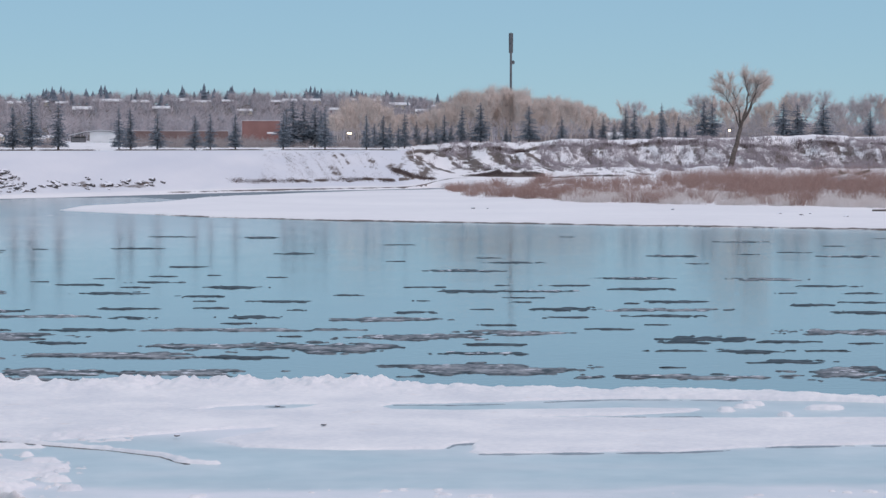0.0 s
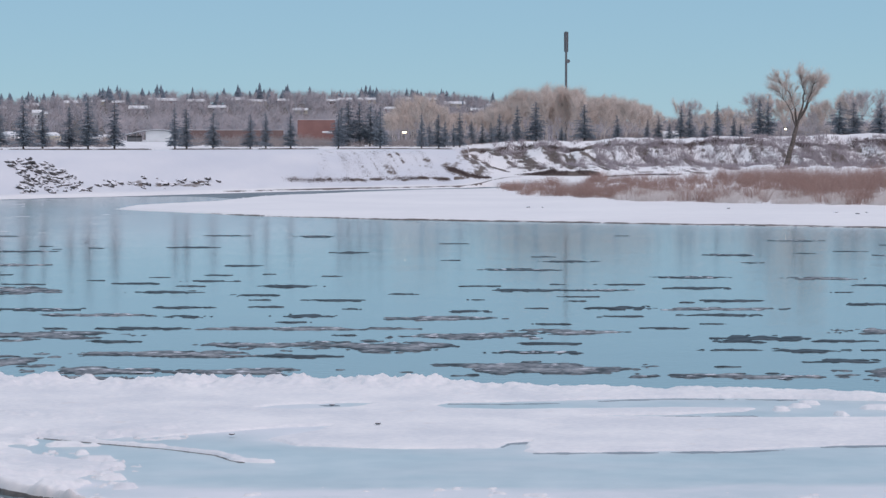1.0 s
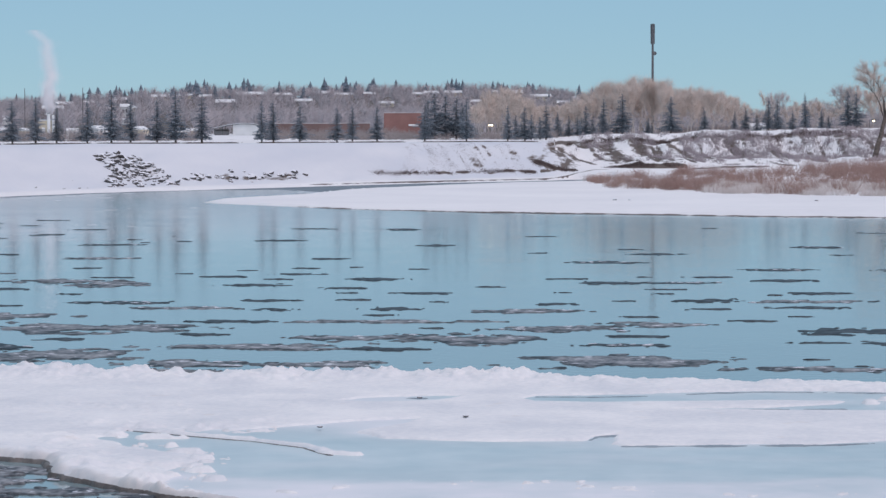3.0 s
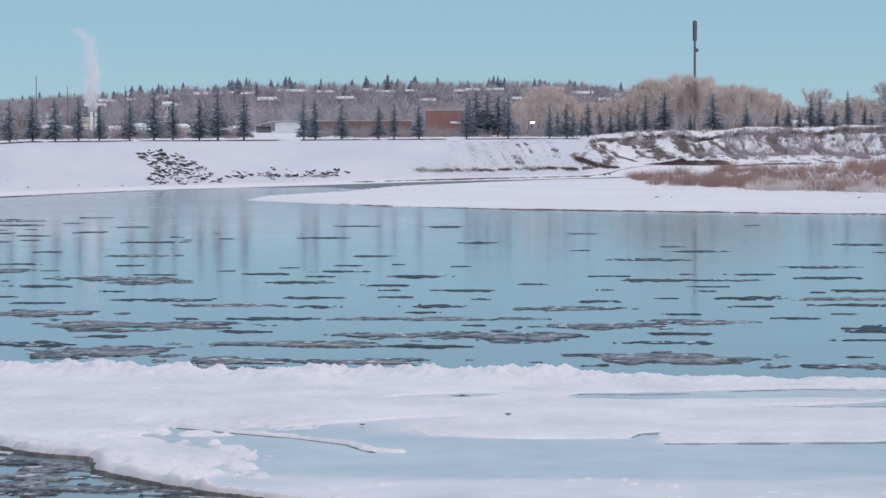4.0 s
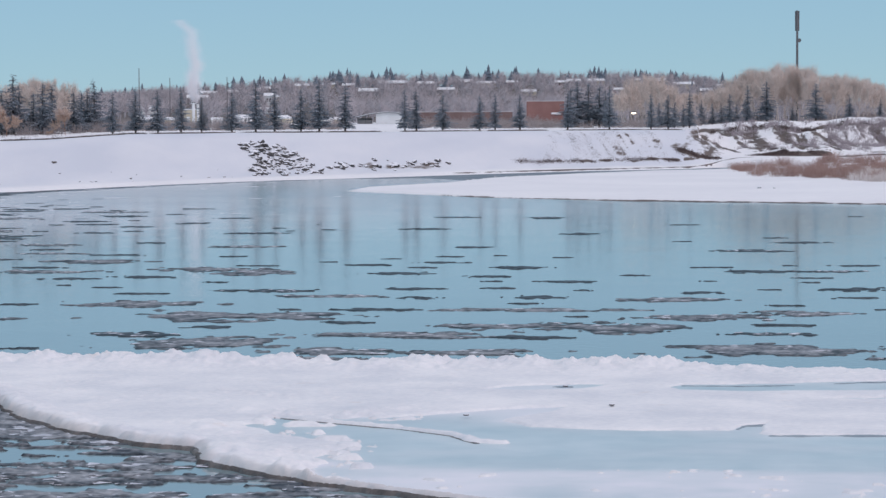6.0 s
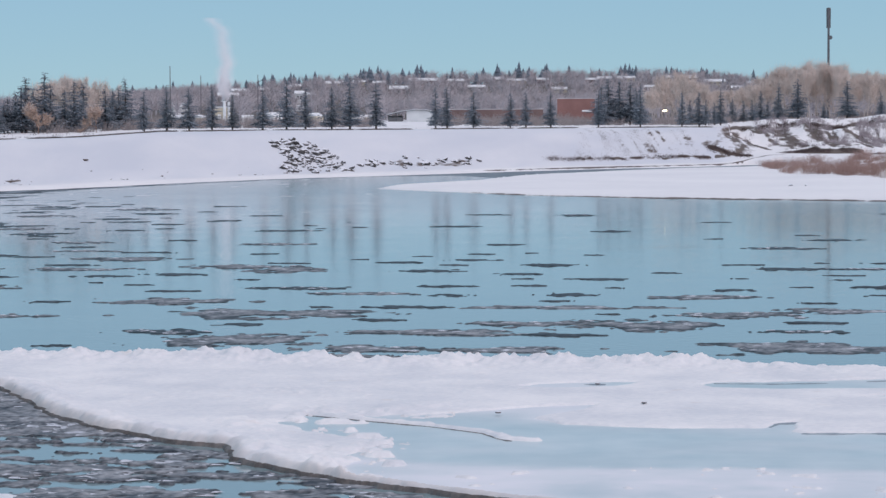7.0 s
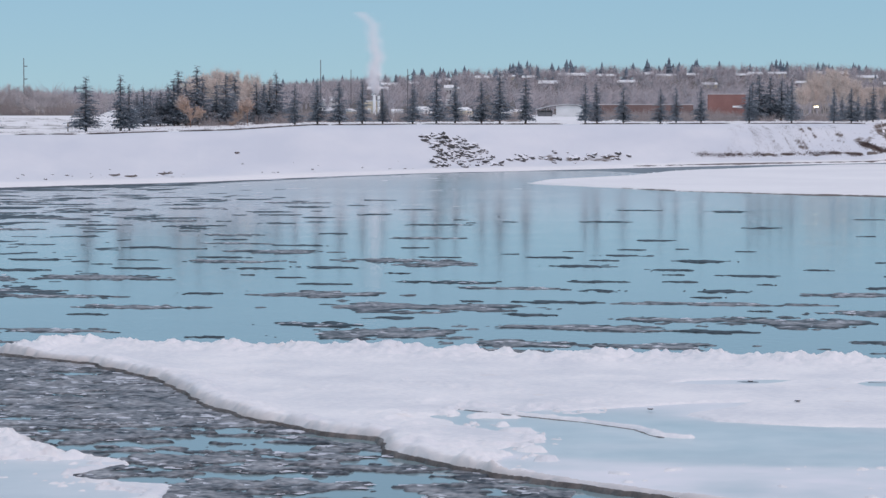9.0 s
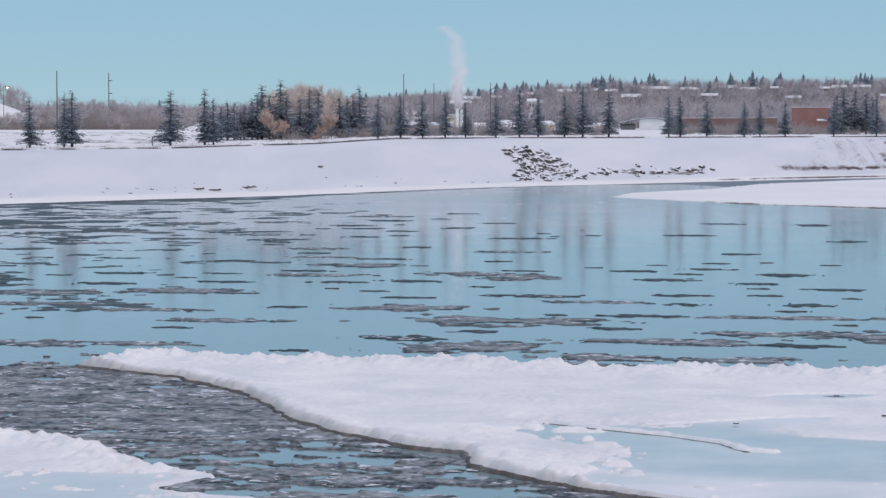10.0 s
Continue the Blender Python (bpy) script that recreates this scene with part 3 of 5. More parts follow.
old_snow = 0.5 * smooth(63.8, 68.6, Y + 0.3 * (X + 6)) * (1 - smooth(-5.5, -3.6, X)) * (raw > -0.3)
low = low * (X > -13)
frost = 0.45 * np.exp(-np.maximum(raw, 0) / 0.35) * (0.75 + 0.5 * n_mid) * (1 - 0.85 * (np.maximum(inside(X, Y, SLIT), inside(X, Y, SLIT_SMALL)) > -0.3)) + np.clip(low * (0.6 + 0.35 * n_big + 0.3 * n_mid), 0, 0.95) + 0.12 * np.clip(n_big + 0.1, 0, 1) + 0.3 * np.clip(fbm(X / 5.0, Y / 1.3, 4, 77), 0, 1) + old_snow + 0.3 * (X < -14) + 0.12 * (X > 6) * (Y > 70)
frost = np.clip(frost, 0, 1)
ice = grid_mesh("ice_sheet", xs, ys, plate, ice_mat, shelf > -0.3, values=[("frost", frost)])
tagged(ice, "thin pale blue shore ice frozen to the bank", "ice", kind="structure")
pool = raw + (0.16 + 0.34 * (X < -8.6)) * n_mid + (0.06 + 0.1 * (X < -8.6)) * n_big + 0.09 * n_fine
back = along(X, Y, SHELF[:9])
cover = smooth(-0.02, 0.3, shelf) * (1 - smooth(-0.13, 0.05, pool))
depth = 0.07 + 0.025 * n_big + 0.012 * n_mid + (0.21 + 0.19 * n_mid + 0.12 * n_fine) * (1 - 0.62 * smooth(-3, 3, X)) * np.exp(-((back - 1.0) / 1.3) ** 2) + 0.06 * (1 - 0.8 * smooth(-3, 3, X)) * smooth(0.2, 0.6, n_fine + 0.3 * n_mid) * np.exp(-((back - 0.8) / 0.8) ** 2)
front = along(X, Y, SHELF[12:] + SHELF[:1])
depth += (0.15 + 0.11 * n_mid + 0.08 * n_fine) * (1 - 0.55 * smooth(-11, -8, X)) * (0.35 + 0.65 * smooth(-29.5, -24, X)) * np.exp(-((front - 0.6) / 0.7) ** 2)
depth += 0.10 * smooth(-0.1, 0.5, n_mid + 0.4 * n_fine) * smooth(-7.6, -8.4, X) * smooth(2.6, 0.2, np.abs(pool)) * smooth(0.0, 0.3, d1)
lip2 = along(X, Y, SHELF_LEFT[1:10])
depth += (0.11 + 0.12 * n_mid + 0.2 * n_fine) * np.exp(-((lip2 - 0.9) / 0.9) ** 2) * (d2 > 0) * smooth(-17.2, -19.5, X)
depth = np.maximum(depth, 0.03)
spit = (1 - smooth(0.03, 0.20, along(X, Y, SPIT) + 0.12 * n_mid)) * (0.85 + 0.3 * n_fine)
crumbs = smooth(0.22, 0.5, n_fine + 0.5 * n_mid) * (1 - smooth(0.3, 1.4, pool)) * smooth(0.15, 0.5, shelf)
islets = np.zeros(X.shape)
for ix, iy, il in ((9.14, 74.73, 0.55), (9.64, 75.52, 0.35), (11.63, 74.43, 0.6), (10.14, 72.54, 0.3), (8.55, 73.83, 0.3), (-10.93, 64.79, 0.75), (-9.69, 61.81, 0.5), (-9.84, 59.32, 0.7), (-8.84, 58.33, 0.45), (-12.12, 65.29, 0.3), (-12.22, 66.38, 0.25), (-8.25, 56.84, 0.35), (-9.14, 60.52, 0.35), (-10.24, 63.0, 0.3)):
    islets = np.maximum(islets, smooth(1.0, 0.55, np.hypot((X - ix) / il, (Y - iy) / 0.35) + 0.45 * n_mid + 0.4 * n_fine))
h = np.maximum.reduce([depth * cover, 0.11 * spit, 0.09 * crumbs * (X < -8), 0.06 * smooth(0.46, 0.66, n_mid + 0.4 * n_fine) * (1 - smooth(56.8, 57.4, Y)) * smooth(0.3, 0.6, shelf), 0.13 * islets])
snow_z = lift + 0.035 + h + 0.012 * n_fine * (h > 0.02) - 0.04 * (1 - smooth(0.0, 0.03, h)) - 0.5 * smooth(0.0, 0.14, -shelf)
edge_d = np.minimum(along(X, Y, SHELF[13:] + SHELF[:1]), along(X, Y, SHELF_LEFT[1:6]))
soil = np.clip((0.55 + 0.5 * n_mid) * (1 - smooth(0.05, 0.5, shelf + 0.12 * n_mid)), 0, 0.75) * (edge_d < 1.5)
lying = (shelf > -0.12) & (h > 0.002)


def pieces(kept):
    """Which separate piece of a sheet each of its vertices belongs to, from 1 on, the largest first."""
    ny, nx = kept.shape
    cell = kept[:-1, :-1] | kept[1:, :-1] | kept[:-1, 1:] | kept[1:, 1:]
    mark, sizes = np.zeros(cell.shape, int), []
    for a, b in np.argwhere(cell):
        if mark[a, b]:
            continue
        k = len(sizes) + 1
        mark[a, b], todo, size = k, [(a, b)], 0
        while todo:
            p, q = todo.pop()
            size += 1
            for dp in (-1, 0, 1):
                for dq in (-1, 0, 1):
                    u, w = p + dp, q + dq
                    if 0 <= u < ny - 1 and 0 <= w < nx - 1 and cell[u, w] and not mark[u, w]:
                        mark[u, w] = k
                        todo.append((u, w))
        sizes.append(size)
    rank = np.zeros(len(sizes) + 1, int)
    rank[1 + np.argsort(sizes)[::-1]] = np.arange(1, len(sizes) + 1)
    corner = np.zeros(kept.shape, int)
    for dp in (0, 1):
        for dq in (0, 1):
            view = corner[dp:ny - 1 + dp, dq:nx - 1 + dq]
            view[...] = np.maximum(view, rank[mark])
    return corner, len(sizes)


corner, count = pieces(lying)
crust = grid_mesh("snow_crust", xs, ys, snow_z, snow_mat, lying & (corner > 0) & (corner < 3), values=[("soil", soil)])
tagged(crust, "lumpy white snow lying on the shore ice", "snow", kind="structure")
for k in range(3, count + 1):
    rows_k, cols_k = np.where((corner == k).any(1))[0], np.where((corner == k).any(0))[0]
    win = np.ix_(np.arange(rows_k[0], rows_k[-1] + 1), np.arange(cols_k[0], cols_k[-1] + 1))
    mid = (float(xs[cols_k].mean()), float(ys[rows_k].mean()), LIFT + 0.05)
    lump = sheet("snow_lump", X[win] - mid[0], Y[win] - mid[1], snow_z[win] - mid[2], snow_mat, (lying & (corner == k))[win])
    lump.location = mid
    tagged(lump, "small lump of white snow lying on the shore ice", "snow lump", "snow lumps on the ice")


seam = along(X, Y + 0.30, SPIT[:5]) + 0.05 * n_mid
rim_mask = (shelf > -0.22) & (shelf < 0.2) & (edge_d < 1.2) & (inside(X, Y, POOL_LEFT) < 0.15) & ((d1 > d2) | (X < -20.3) | (Y > 55.9))
seam_mask = seam < 0.12 + 0.06 * n_mid
# Dark rim: wet dirty ice with the undercut's shadow painted in.
rim = grid_mesh("ice_rim", xs, ys, lift + 0.062 - 0.06 * smooth(0.04, 0.16, shelf) + 0.015 * n_fine - 0.34 * smooth(0.0, 0.17, -shelf), rim_mat, rim_mask)
# Dark strip painted for the shadow line beneath the ridge.
crack = grid_mesh("shaded_crack", xs, ys, LIFT + 0.06 - 0.05 * smooth(0.06, 0.12, seam), rim_mat, seam_mask)
gap_d = np.full(X.shape, 9.0)
for line in ([(-1.19, 75.24), (0.5, 75.24), (2.19, 75.62), (3.97, 76.47), (5.76, 76.96), (9.34, 76.76)], [(-6.36, 74.23), (-5.66, 74.58), (-4.77, 74.83)], [(0.35, 64.69), (0.5, 65.34), (1.09, 65.68)], [(7.75, 64.44), (9.14, 65.04), (11.83, 65.34)], [(2.78, 71.99), (5.37, 72.04), (7.55, 72.14)], [(1.29, 63.32), (2.98, 63.5), (4.77, 63.65), (6.26, 63.75), (7.75, 64.29)]):
    gap_d = np.minimum(gap_d, along(X, Y, line))
gap_d = gap_d + 0.28 * n_mid + 0.1 * n_big
# Strips of wet ice, with the snow edges' shade in their dark colour.
gap = grid_mesh("shaded_crack", xs, ys, LIFT + 0.064 - 0.06 * smooth(0.07, 0.15, gap_d), gap_mat, gap_d < 0.08)
tagged(gap, "narrow wet gaps along the edges of the snow, darkened with painted shade", "ice", kind="structure")
tagged(crack, "dark crack line along a thin ridge of ice, its shadow painted", "ice", kind="structure")
tagged(rim, "wet dirty rim of the shore ice with undercut shadow painted in", "ice", kind="structure")

# ---- drifting slush ----
dens = 0.36 - 0.34 * smooth(-0.5, 0.4, inside(X, Y, OPEN_WATER) + 0.5 * n_big)
sl = 0.8 * fbm(X / 3.4, Y / 1.5, 5, 81) + 1.0 * fbm(X / 0.8, Y / 0.5, 4, 85) + dens - 0.8 * smooth(79.0, 81.5, Y)
sl = np.where(np.maximum(inside(X, Y, SHELF), inside(X, Y, SHELF_LEFT)) > 0.6, -1, sl)
sl = np.where(X > -7, -1, sl)
sz = np.where(sl > 0, 0.016 + 0.06 * np.clip(n_fine + 0.1, 0, 1) + 0.02 * (n_mid + 0.5), -0.25 * np.minimum(-sl, 0.5))
slush = grid_mesh("slush_field", xs, ys, sz, slush_mat, (sl > -0.12), values=[("awash", 0.85 * (1 - smooth(-0.05, 0.16, sl)))])
tagged(slush, "loose grey slush ice crowded on the water", "slush ice", kind="stuff")
# pale crumbs frozen into it
pick = np.argwhere((sl > 0.12) & (n_fine > 0.08))
pick = pick[rng.permutation(len(pick))[:6500]]
cx, cy = X[pick[:, 0], pick[:, 1]], Y[pick[:, 0], pick[:, 1]]
s = 0.03 + 0.16 * rng.uniform(0, 1, len(cx)) ** 2.8
crown = np.array([(1, 0, 0), (0.3, 0.9, 0), (-0.8, 0.5, 0), (-0.7, -0.6, 0), (0.4, -0.9, 0), (0.1, 0.1, 0.2)])
v = np.stack([cx, cy, np.full(len(cx), 0.02)], 1)[:, None] + crown[None] * s[:, None, None] * rng.uniform(0.6, 1.5, (len(cx), 1, 3)) * [1.9, 1.0, 0.75]
tri = np.array([(0, 1, 5), (1, 2, 5), (2, 3, 5), (3, 4, 5), (4, 0, 5)])
crumb = soup("ice_crumbs", v.reshape(-1, 3), (tri[None] + 6 * np.arange(len(cx))[:, None, None]).reshape(-1, 3), rime_mat)
tagged(crumb, "small pale ice crumbs in the grey slush", "ice crumbs", kind="stuff")


az_s, r_s = np.arange(-23.5, -8.4, 0.03), np.concatenate([np.arange(108, 160, 0.45), np.arange(160, 352, 0.8)])
AS, RS = np.meshgrid(az_s, r_s)
XS, YS = RS * np.sin(np.radians(AS)), RS * np.cos(np.radians(AS))
to_shore = table(SHORE, AS) - RS
m = fbm(XS / 3.2, YS / 3.4, 5, 83) + (0.1 + 0.22 * (1 - smooth(150, 200, RS))) * fbm(XS / 0.9, YS / 0.8, 3, 95) - 0.52 - 0.26 * smooth(-16.5, -12, AS) + 0.36 * (1 - smooth(-21, -13, AS))
m = m - 0.27 * (1 - smooth(165, 205, RS)) - 0.12 * smooth(-14, -10, AS) * (1 - smooth(165, 205, RS)) + 0.8 * (1 - smooth(3, 13, to_shore)) * (1 - smooth(-17, -9.5, AS))
m = np.where((to_shore < 0.5) | (table(BAR_NEAR, AS) - RS < 4) & (AS > -9.3), -1, m)
streaks = sheet("slush_streaks", XS, YS, np.where(m > 0, 0.02 + 0.03 * np.minimum(m, 1), -0.15 * np.minimum(-m, 0.5)), dark_slush_mat, m > -0.08)
m2 = fbm(XS / 2.8, YS / 3.0, 4, 89) - 0.62 + 0.30 * (1 - smooth(-20, -12, AS)) - 0.4 * (1 - smooth(185, 235, RS)) + 0.3 * (1 - smooth(3, 16, to_shore))
m2 = np.where((m > -0.05) | (to_shore < 2) | (table(BAR_NEAR, AS) - RS < 4) & (AS > -9.3), -1, m2)
pale_streaks = sheet("pale_streaks", XS, YS, np.where(m2 > 0, 0.018 + 0.03 * np.minimum(m2, 1), -0.15 * np.minimum(-m2, 0.5)), rime_mat, m2 > -0.08)
tagged(pale_streaks, "thin streaks of pale frazil ice by the far shore", "slush ice", kind="stuff")
tagged(streaks, "thin streaks of grey slush drifting by the far shore", "slush ice", kind="stuff")


# thin grey skim ice along the far shore and in the channel behind the bar
az_s, r_s = np.arange(-24, 0.9, 0.04), np.arange(268, 452, 1.2)
AS, RS = np.meshgrid(az_s, r_s)
XS, YS = RS * np.sin(np.radians(AS)), RS * np.cos(np.radians(AS))
to_shore = table(SHORE, AS) - RS
reach = 5 + 6 * smooth(-8.5, -6.5, AS) + 34 * smooth(-7.2, -5.5, AS) + 12 * (1 - smooth(-21, -12, AS))
m = np.minimum((reach - to_shore) / 6, (to_shore + 4) / 3) + 0.8 * fbm(XS / 5, YS / 7, 4, 87)
skim = sheet("skim_ice", XS, YS, np.where(m > 0, 0.012, -0.1 * np.minimum(-m, 0.5)), skim_mat, m > -0.1)
tagged(skim, "thin grey skim ice along the far shore", "ice", kind="structure")


def floe(x, y, length, width, seed):
    """A ragged raft of slush pans, crumbly on top, thinning out to nothing."""
    nx, ny = int(np.clip(length / 0.11, 16, 64)), int(np.clip(width / 0.13, 10, 34))
    gx, gy = np.linspace(-0.72, 0.72, nx) * length, np.linspace(-0.72, 0.72, ny) * width
    U, V = np.meshgrid(gx, gy)
    blot = fbm(U / (0.16 * length) + seed, V / (0.28 * width) - seed, 5, seed % 50)
    tatter = fbm(U / 0.5 + seed, V / 0.35, 4, seed % 37)
    m = 0.82 - np.hypot(U / length * 1.9, V / width * 1.9) + 0.9 * blot + 0.36 * tatter
    z = np.where(m > 0, 0.014 + 0.03 * np.clip(fbm(U / 0.33, V / 0.33, 3, seed % 41) + 0.35, 0, 1) + 0.02 * np.minimum(m, 0.5), -0.2 * np.minimum(-m, 0.6))
    edge = (np.abs(U) > 0.7 * length) | (np.abs(V) > 0.7 * width)
    z = np.where(edge, -0.06, z)
    ob = sheet("ice_floe", U, V, z, slush_mat if length > 4.2 else dark_slush_mat, (m > -0.25), values=[("awash", 0.9 * (1 - smooth(0.02, 0.26, m + 0.2 * tatter)))])
    if length > 3.6:
        rr = np.random.default_rng(seed)
        spots = np.argwhere(m > 0.15)
        spots = spots[rr.integers(0, len(spots), 14)]
        at = np.stack([U[spots[:, 0], spots[:, 1]], V[spots[:, 0], spots[:, 1]], z[spots[:, 0], spots[:, 1]] - 0.01], 1)
        cv = at[:, None] + crown[None] * rr.uniform(0.06, 0.2, (14, 1, 1)) * [1.5, 1, 0.9]
        bits = soup("rime", cv.reshape(-1, 3), (tri[None] + 6 * np.arange(14)[:, None, None]).reshape(-1, 3), rime_mat, ob)
        tagged(bits, "pale crumbs of snow", kind="stuff")
    ob.location = (x, y, 0)
    return tagged(ob, "flat ragged raft of grey slush ice afloat", "ice floe", "floes on the river")


FLOES_A = ((-4.7, 97.9, 6.8, 5.4), (1.4, 88.2, 7.1, 5.8), (-0.8, 102.8, 5.1, 3.6), (3.1, 105.3, 4.7, 3.2), (-8.7, 87.0, 5.5, 3.0), (10.6, 102.0, 3.5, 4.1), (12.1, 96.0, 2.8, 2.1), (16.9, 106.1, 4.6, 3.2),
           (14.0, 100.9, 2.5, 1.7), (9.0, 85.5, 6.4, 2.1), (14.3, 86.8, 4.4, 5.2), (1.9, 95.1, 3.9, 1.6), (-2.4, 113.3, 4.8, 2.9), (-1.2, 118.2, 2.1, 2.0), (6.1, 120.7, 3.0, 2.9), (11.2, 120.0, 6.0, 2.4),
           (1.4, 134.9, 3.6, 3.1), (11.5, 148.0, 4.0, 2.5))
FLOES_B = ((-22.4, 93.7, 3.9, 2.6), (-12.3, 94.0, 7.2, 3.5), (-8.8, 98.0, 4.4, 3.3), (-27.9, 136.2, 5.6, 4.2), (-22.1, 118.7, 4.1, 2.4), (-15.0, 120.4, 3.5, 2.0), (-8.5, 114.6, 2.8, 2.9), (-8.4, 107.0, 8.0, 2.2),
           (-7.1, 93.1, 2.9, 1.7), (-12.3, 130.2, 2.6, 1.9), (-11.2, 138.4, 3.1, 3.3), (-30.3, 129.1, 3.6, 2.4), (-15.1, 99.8, 2.3, 1.4), (-42.8, 200.0, 2.3, 3.4), (-13.0, 87.0, 5.0, 3.0))
FLOES_C = ((-20.5, 103.1, 10.2, 6.2), (-26.0, 109.9, 6.3, 4.2), (-19.0, 90.4, 6.0, 5.4), (-32.0, 101.2, 5.5, 2.4), (-37.7, 106.5, 6.4, 2.0), (-40.1, 119.3, 7.1, 4.2), (-42.5, 109.3, 6.6, 2.9), (-46.5, 116.8, 6.2, 4.1),
           (-24.9, 133.4, 5.5, 5.1), (-37.1, 133.8, 5.9, 3.1), (-36.7, 143.9, 5.7, 4.8), (-31.7, 89.5, 5.6, 1.9), (-35.5, 88.8, 4.3, 3.4), (-17.2, 132.8, 3.6, 2.4), (-18.6, 115.1, 4.7, 1.9),
           (-45.0, 164.0, 4.6, 3.2), (-63.5, 169.3, 4.9, 3.4), (-68.3, 207.0, 6.9, 5.1), (-79.0, 198.7, 4.8, 5.9))
taken = []
for i, (x, y, l, w) in enumerate(FLOES_A + FLOES_B + FLOES_C):
    floe(x, y, l, w * 0.85, 100 + i)
    taken.append((x, y, l))
i = 0
while i < 520 and len(taken) < 265:
    az, r = rng.uniform(-23, 10), 86 + 130 * rng.uniform(0, 1) ** 1.3
    if az < -12:
        r = 86 + 165 * rng.uniform(0, 1) ** 1.25
    p = polar(az, r)
    i += 1
    if az > -3 and r > 142 and rng.uniform() < 0.78 or -13 < az <= -3 and r > 155 and rng.uniform() < 0.72:
        continue
    if any(abs(p.x - q[0]) < 0.6 * q[2] + 1 and abs(p.y - q[1]) < 3.5 for q in taken) or (p.y < 86):
        continue
    l = (0.7 + 2.6 * rng.uniform(0, 1) ** 1.5) * (0.6 + r / 200)
    floe(p.x, p.y, l, l * rng.uniform(0.28, 0.62) * (0.6 + r / 260), 300 + i)
    taken.append((p.x, p.y, l))

# ---- trees ----
def spruce_mesh(seed, height=10.0, spread=1.7, ragged=0.3):
    """The crown of a spruce: close-set drooping boughs of many small sprays, uneven in reach."""
    r = np.random.default_rng(seed)
    lobe = r.uniform(0, 2 * np.pi, 4)
    V, z = [], 0.9
    while z < height - 0.1:
        q = 1 - z / height
        tier = 1 + ragged * math.sin(z * 3.1 + lobe[0]) * r.uniform(0.3, 1)
        for k in range(int(3 + 6 * q)):
            a = r.uniform(0, 2 * np.pi)
            L = (spread * q ** 0.78 * tier * (1 + 0.28 * math.sin(a + lobe[1] + z) + 0.2 * math.sin(2 * a + lobe[2] - 0.7 * z)) + 0.12) * r.uniform(0.45, 1.12)
            d = np.array([np.cos(a), np.sin(a), 0])
            off = r.normal(0, 0.2)
            droop = r.uniform(0.1, 0.3)
            for s in np.arange(0.08, L + 0.05, 0.2):
                at = np.array([0, 0, z + off]) + d * s + np.array([0, 0, 0.10 * s - droop * s * s / (L + 0.4)])
                V.append((at, a, r.uniform(0.16, 0.36) * (0.65 + 0.5 * q)))
        z += 0.13 + 0.12 * r.uniform()
    at, a, s = np.array([v[0] for v in V]), np.array([v[1] for v in V]), np.array([v[2] for v in V])
    n = len(V)
    a = a + r.normal(0, 0.9, n)
    d, side = np.stack([np.cos(a), np.sin(a), 0 * a], 1), np.stack([-np.sin(a), np.cos(a), 0 * a], 1)
    S = s[:, None]
    tip = at + d * S * 1.1 + np.stack([0 * s, 0 * s, -s * r.uniform(0.2, 1.2, n)], 1)
    v = np.stack([at - d * S * 0.2, at + side * S * 0.42 - [0, 0, 0.06], at - side * S * 0.42 - [0, 0, 0.06], at + [0, 0, 1] * S * 0.25, tip], 1)
    tri = np.array([(0, 1, 3), (0, 3, 2), (1, 4, 3), (3, 4, 2), (0, 2, 1), (1, 2, 4)])
    return v.reshape(-1, 3), (tri[None] + 5 * np.arange(n)[:, None, None]).reshape(-1, 3)


def spruce(seed, spread, ragged=0.3):
    ob = base("spruce")
    v, f = spikes([(0, 0, -0.6), (0, 0, 3)], [(0, 0, 3), (0, 0, 9.7)], (0.16, 0.12), (0.12, 0.02))
    soup("trunk", v, f, bark_mat, ob, "grey-brown trunk")
    v, f = spruce_mesh(seed, 10.0, spread, ragged)
    soup("crown", v, f, needle_mat, ob)
    return tagged(ob, "dark blue-green spruce standing behind the snowy bank", "spruce", "spruces behind the bank")


def limbs(seed, height, levels=5, lean=0.0, open_angle=0.55, forks=3, twigs=9, thick=0.02, girth=0.017, stem=0.27, long=1.0, rise=0.16):
    """A bare tree: stem and limbs as tapered rods, and thin twigs along the outer ones."""
    r = np.random.default_rng(seed)
    A, B, RA, RB, TA, TB = [], [], [], [], [], []

    def grow(p, d, length, rad, level):
        bits = 4 if level < 2 else 3
        for _ in range(bits):
            d2 = d + r.normal(0, 0.06 if level == 1 else 0.15, 3) + np.array([0, 0, 0.04])
            d2 /= np.linalg.norm(d2)
            q = p + d2 * length / bits
            A.append(p), B.append(q), RA.append(rad), RB.append(rad * 0.88)
            if level >= 3:
                for _ in range(twigs):
                    w = d2 + r.normal(0, 0.55, 3)
                    w /= np.linalg.norm(w)
                    o = p + (q - p) * r.uniform()
                    TA.append(o), TB.append(o + w * length * r.uniform(0.35, 1.15) * long)
            p, d, rad = q, d2, rad * 0.88
        if level < levels:
            for _ in range(forks):
                w = d + r.normal(0, open_angle, 3) + np.array([0, 0, rise])
                w /= np.linalg.norm(w)
                grow(p, w, length * (stem and r.uniform(0.62, 0.86)) * (1 if level > 1 else 0.27 / stem), rad * r.uniform(0.58, 0.75), level + 1)
    grow(np.array([0, 0, -0.4]), np.array([lean, 0, 1.0]), height * stem, height * girth, 1)
    top = max(b[2] for b in B + TB)
    k = height / top
    wood = spikes(np.array(A) * k, np.array(B) * k, np.array(RA), np.array(RB))
    tw = cones(np.array(TA) * k, np.array(TB) * k, thick)
    return wood, tw


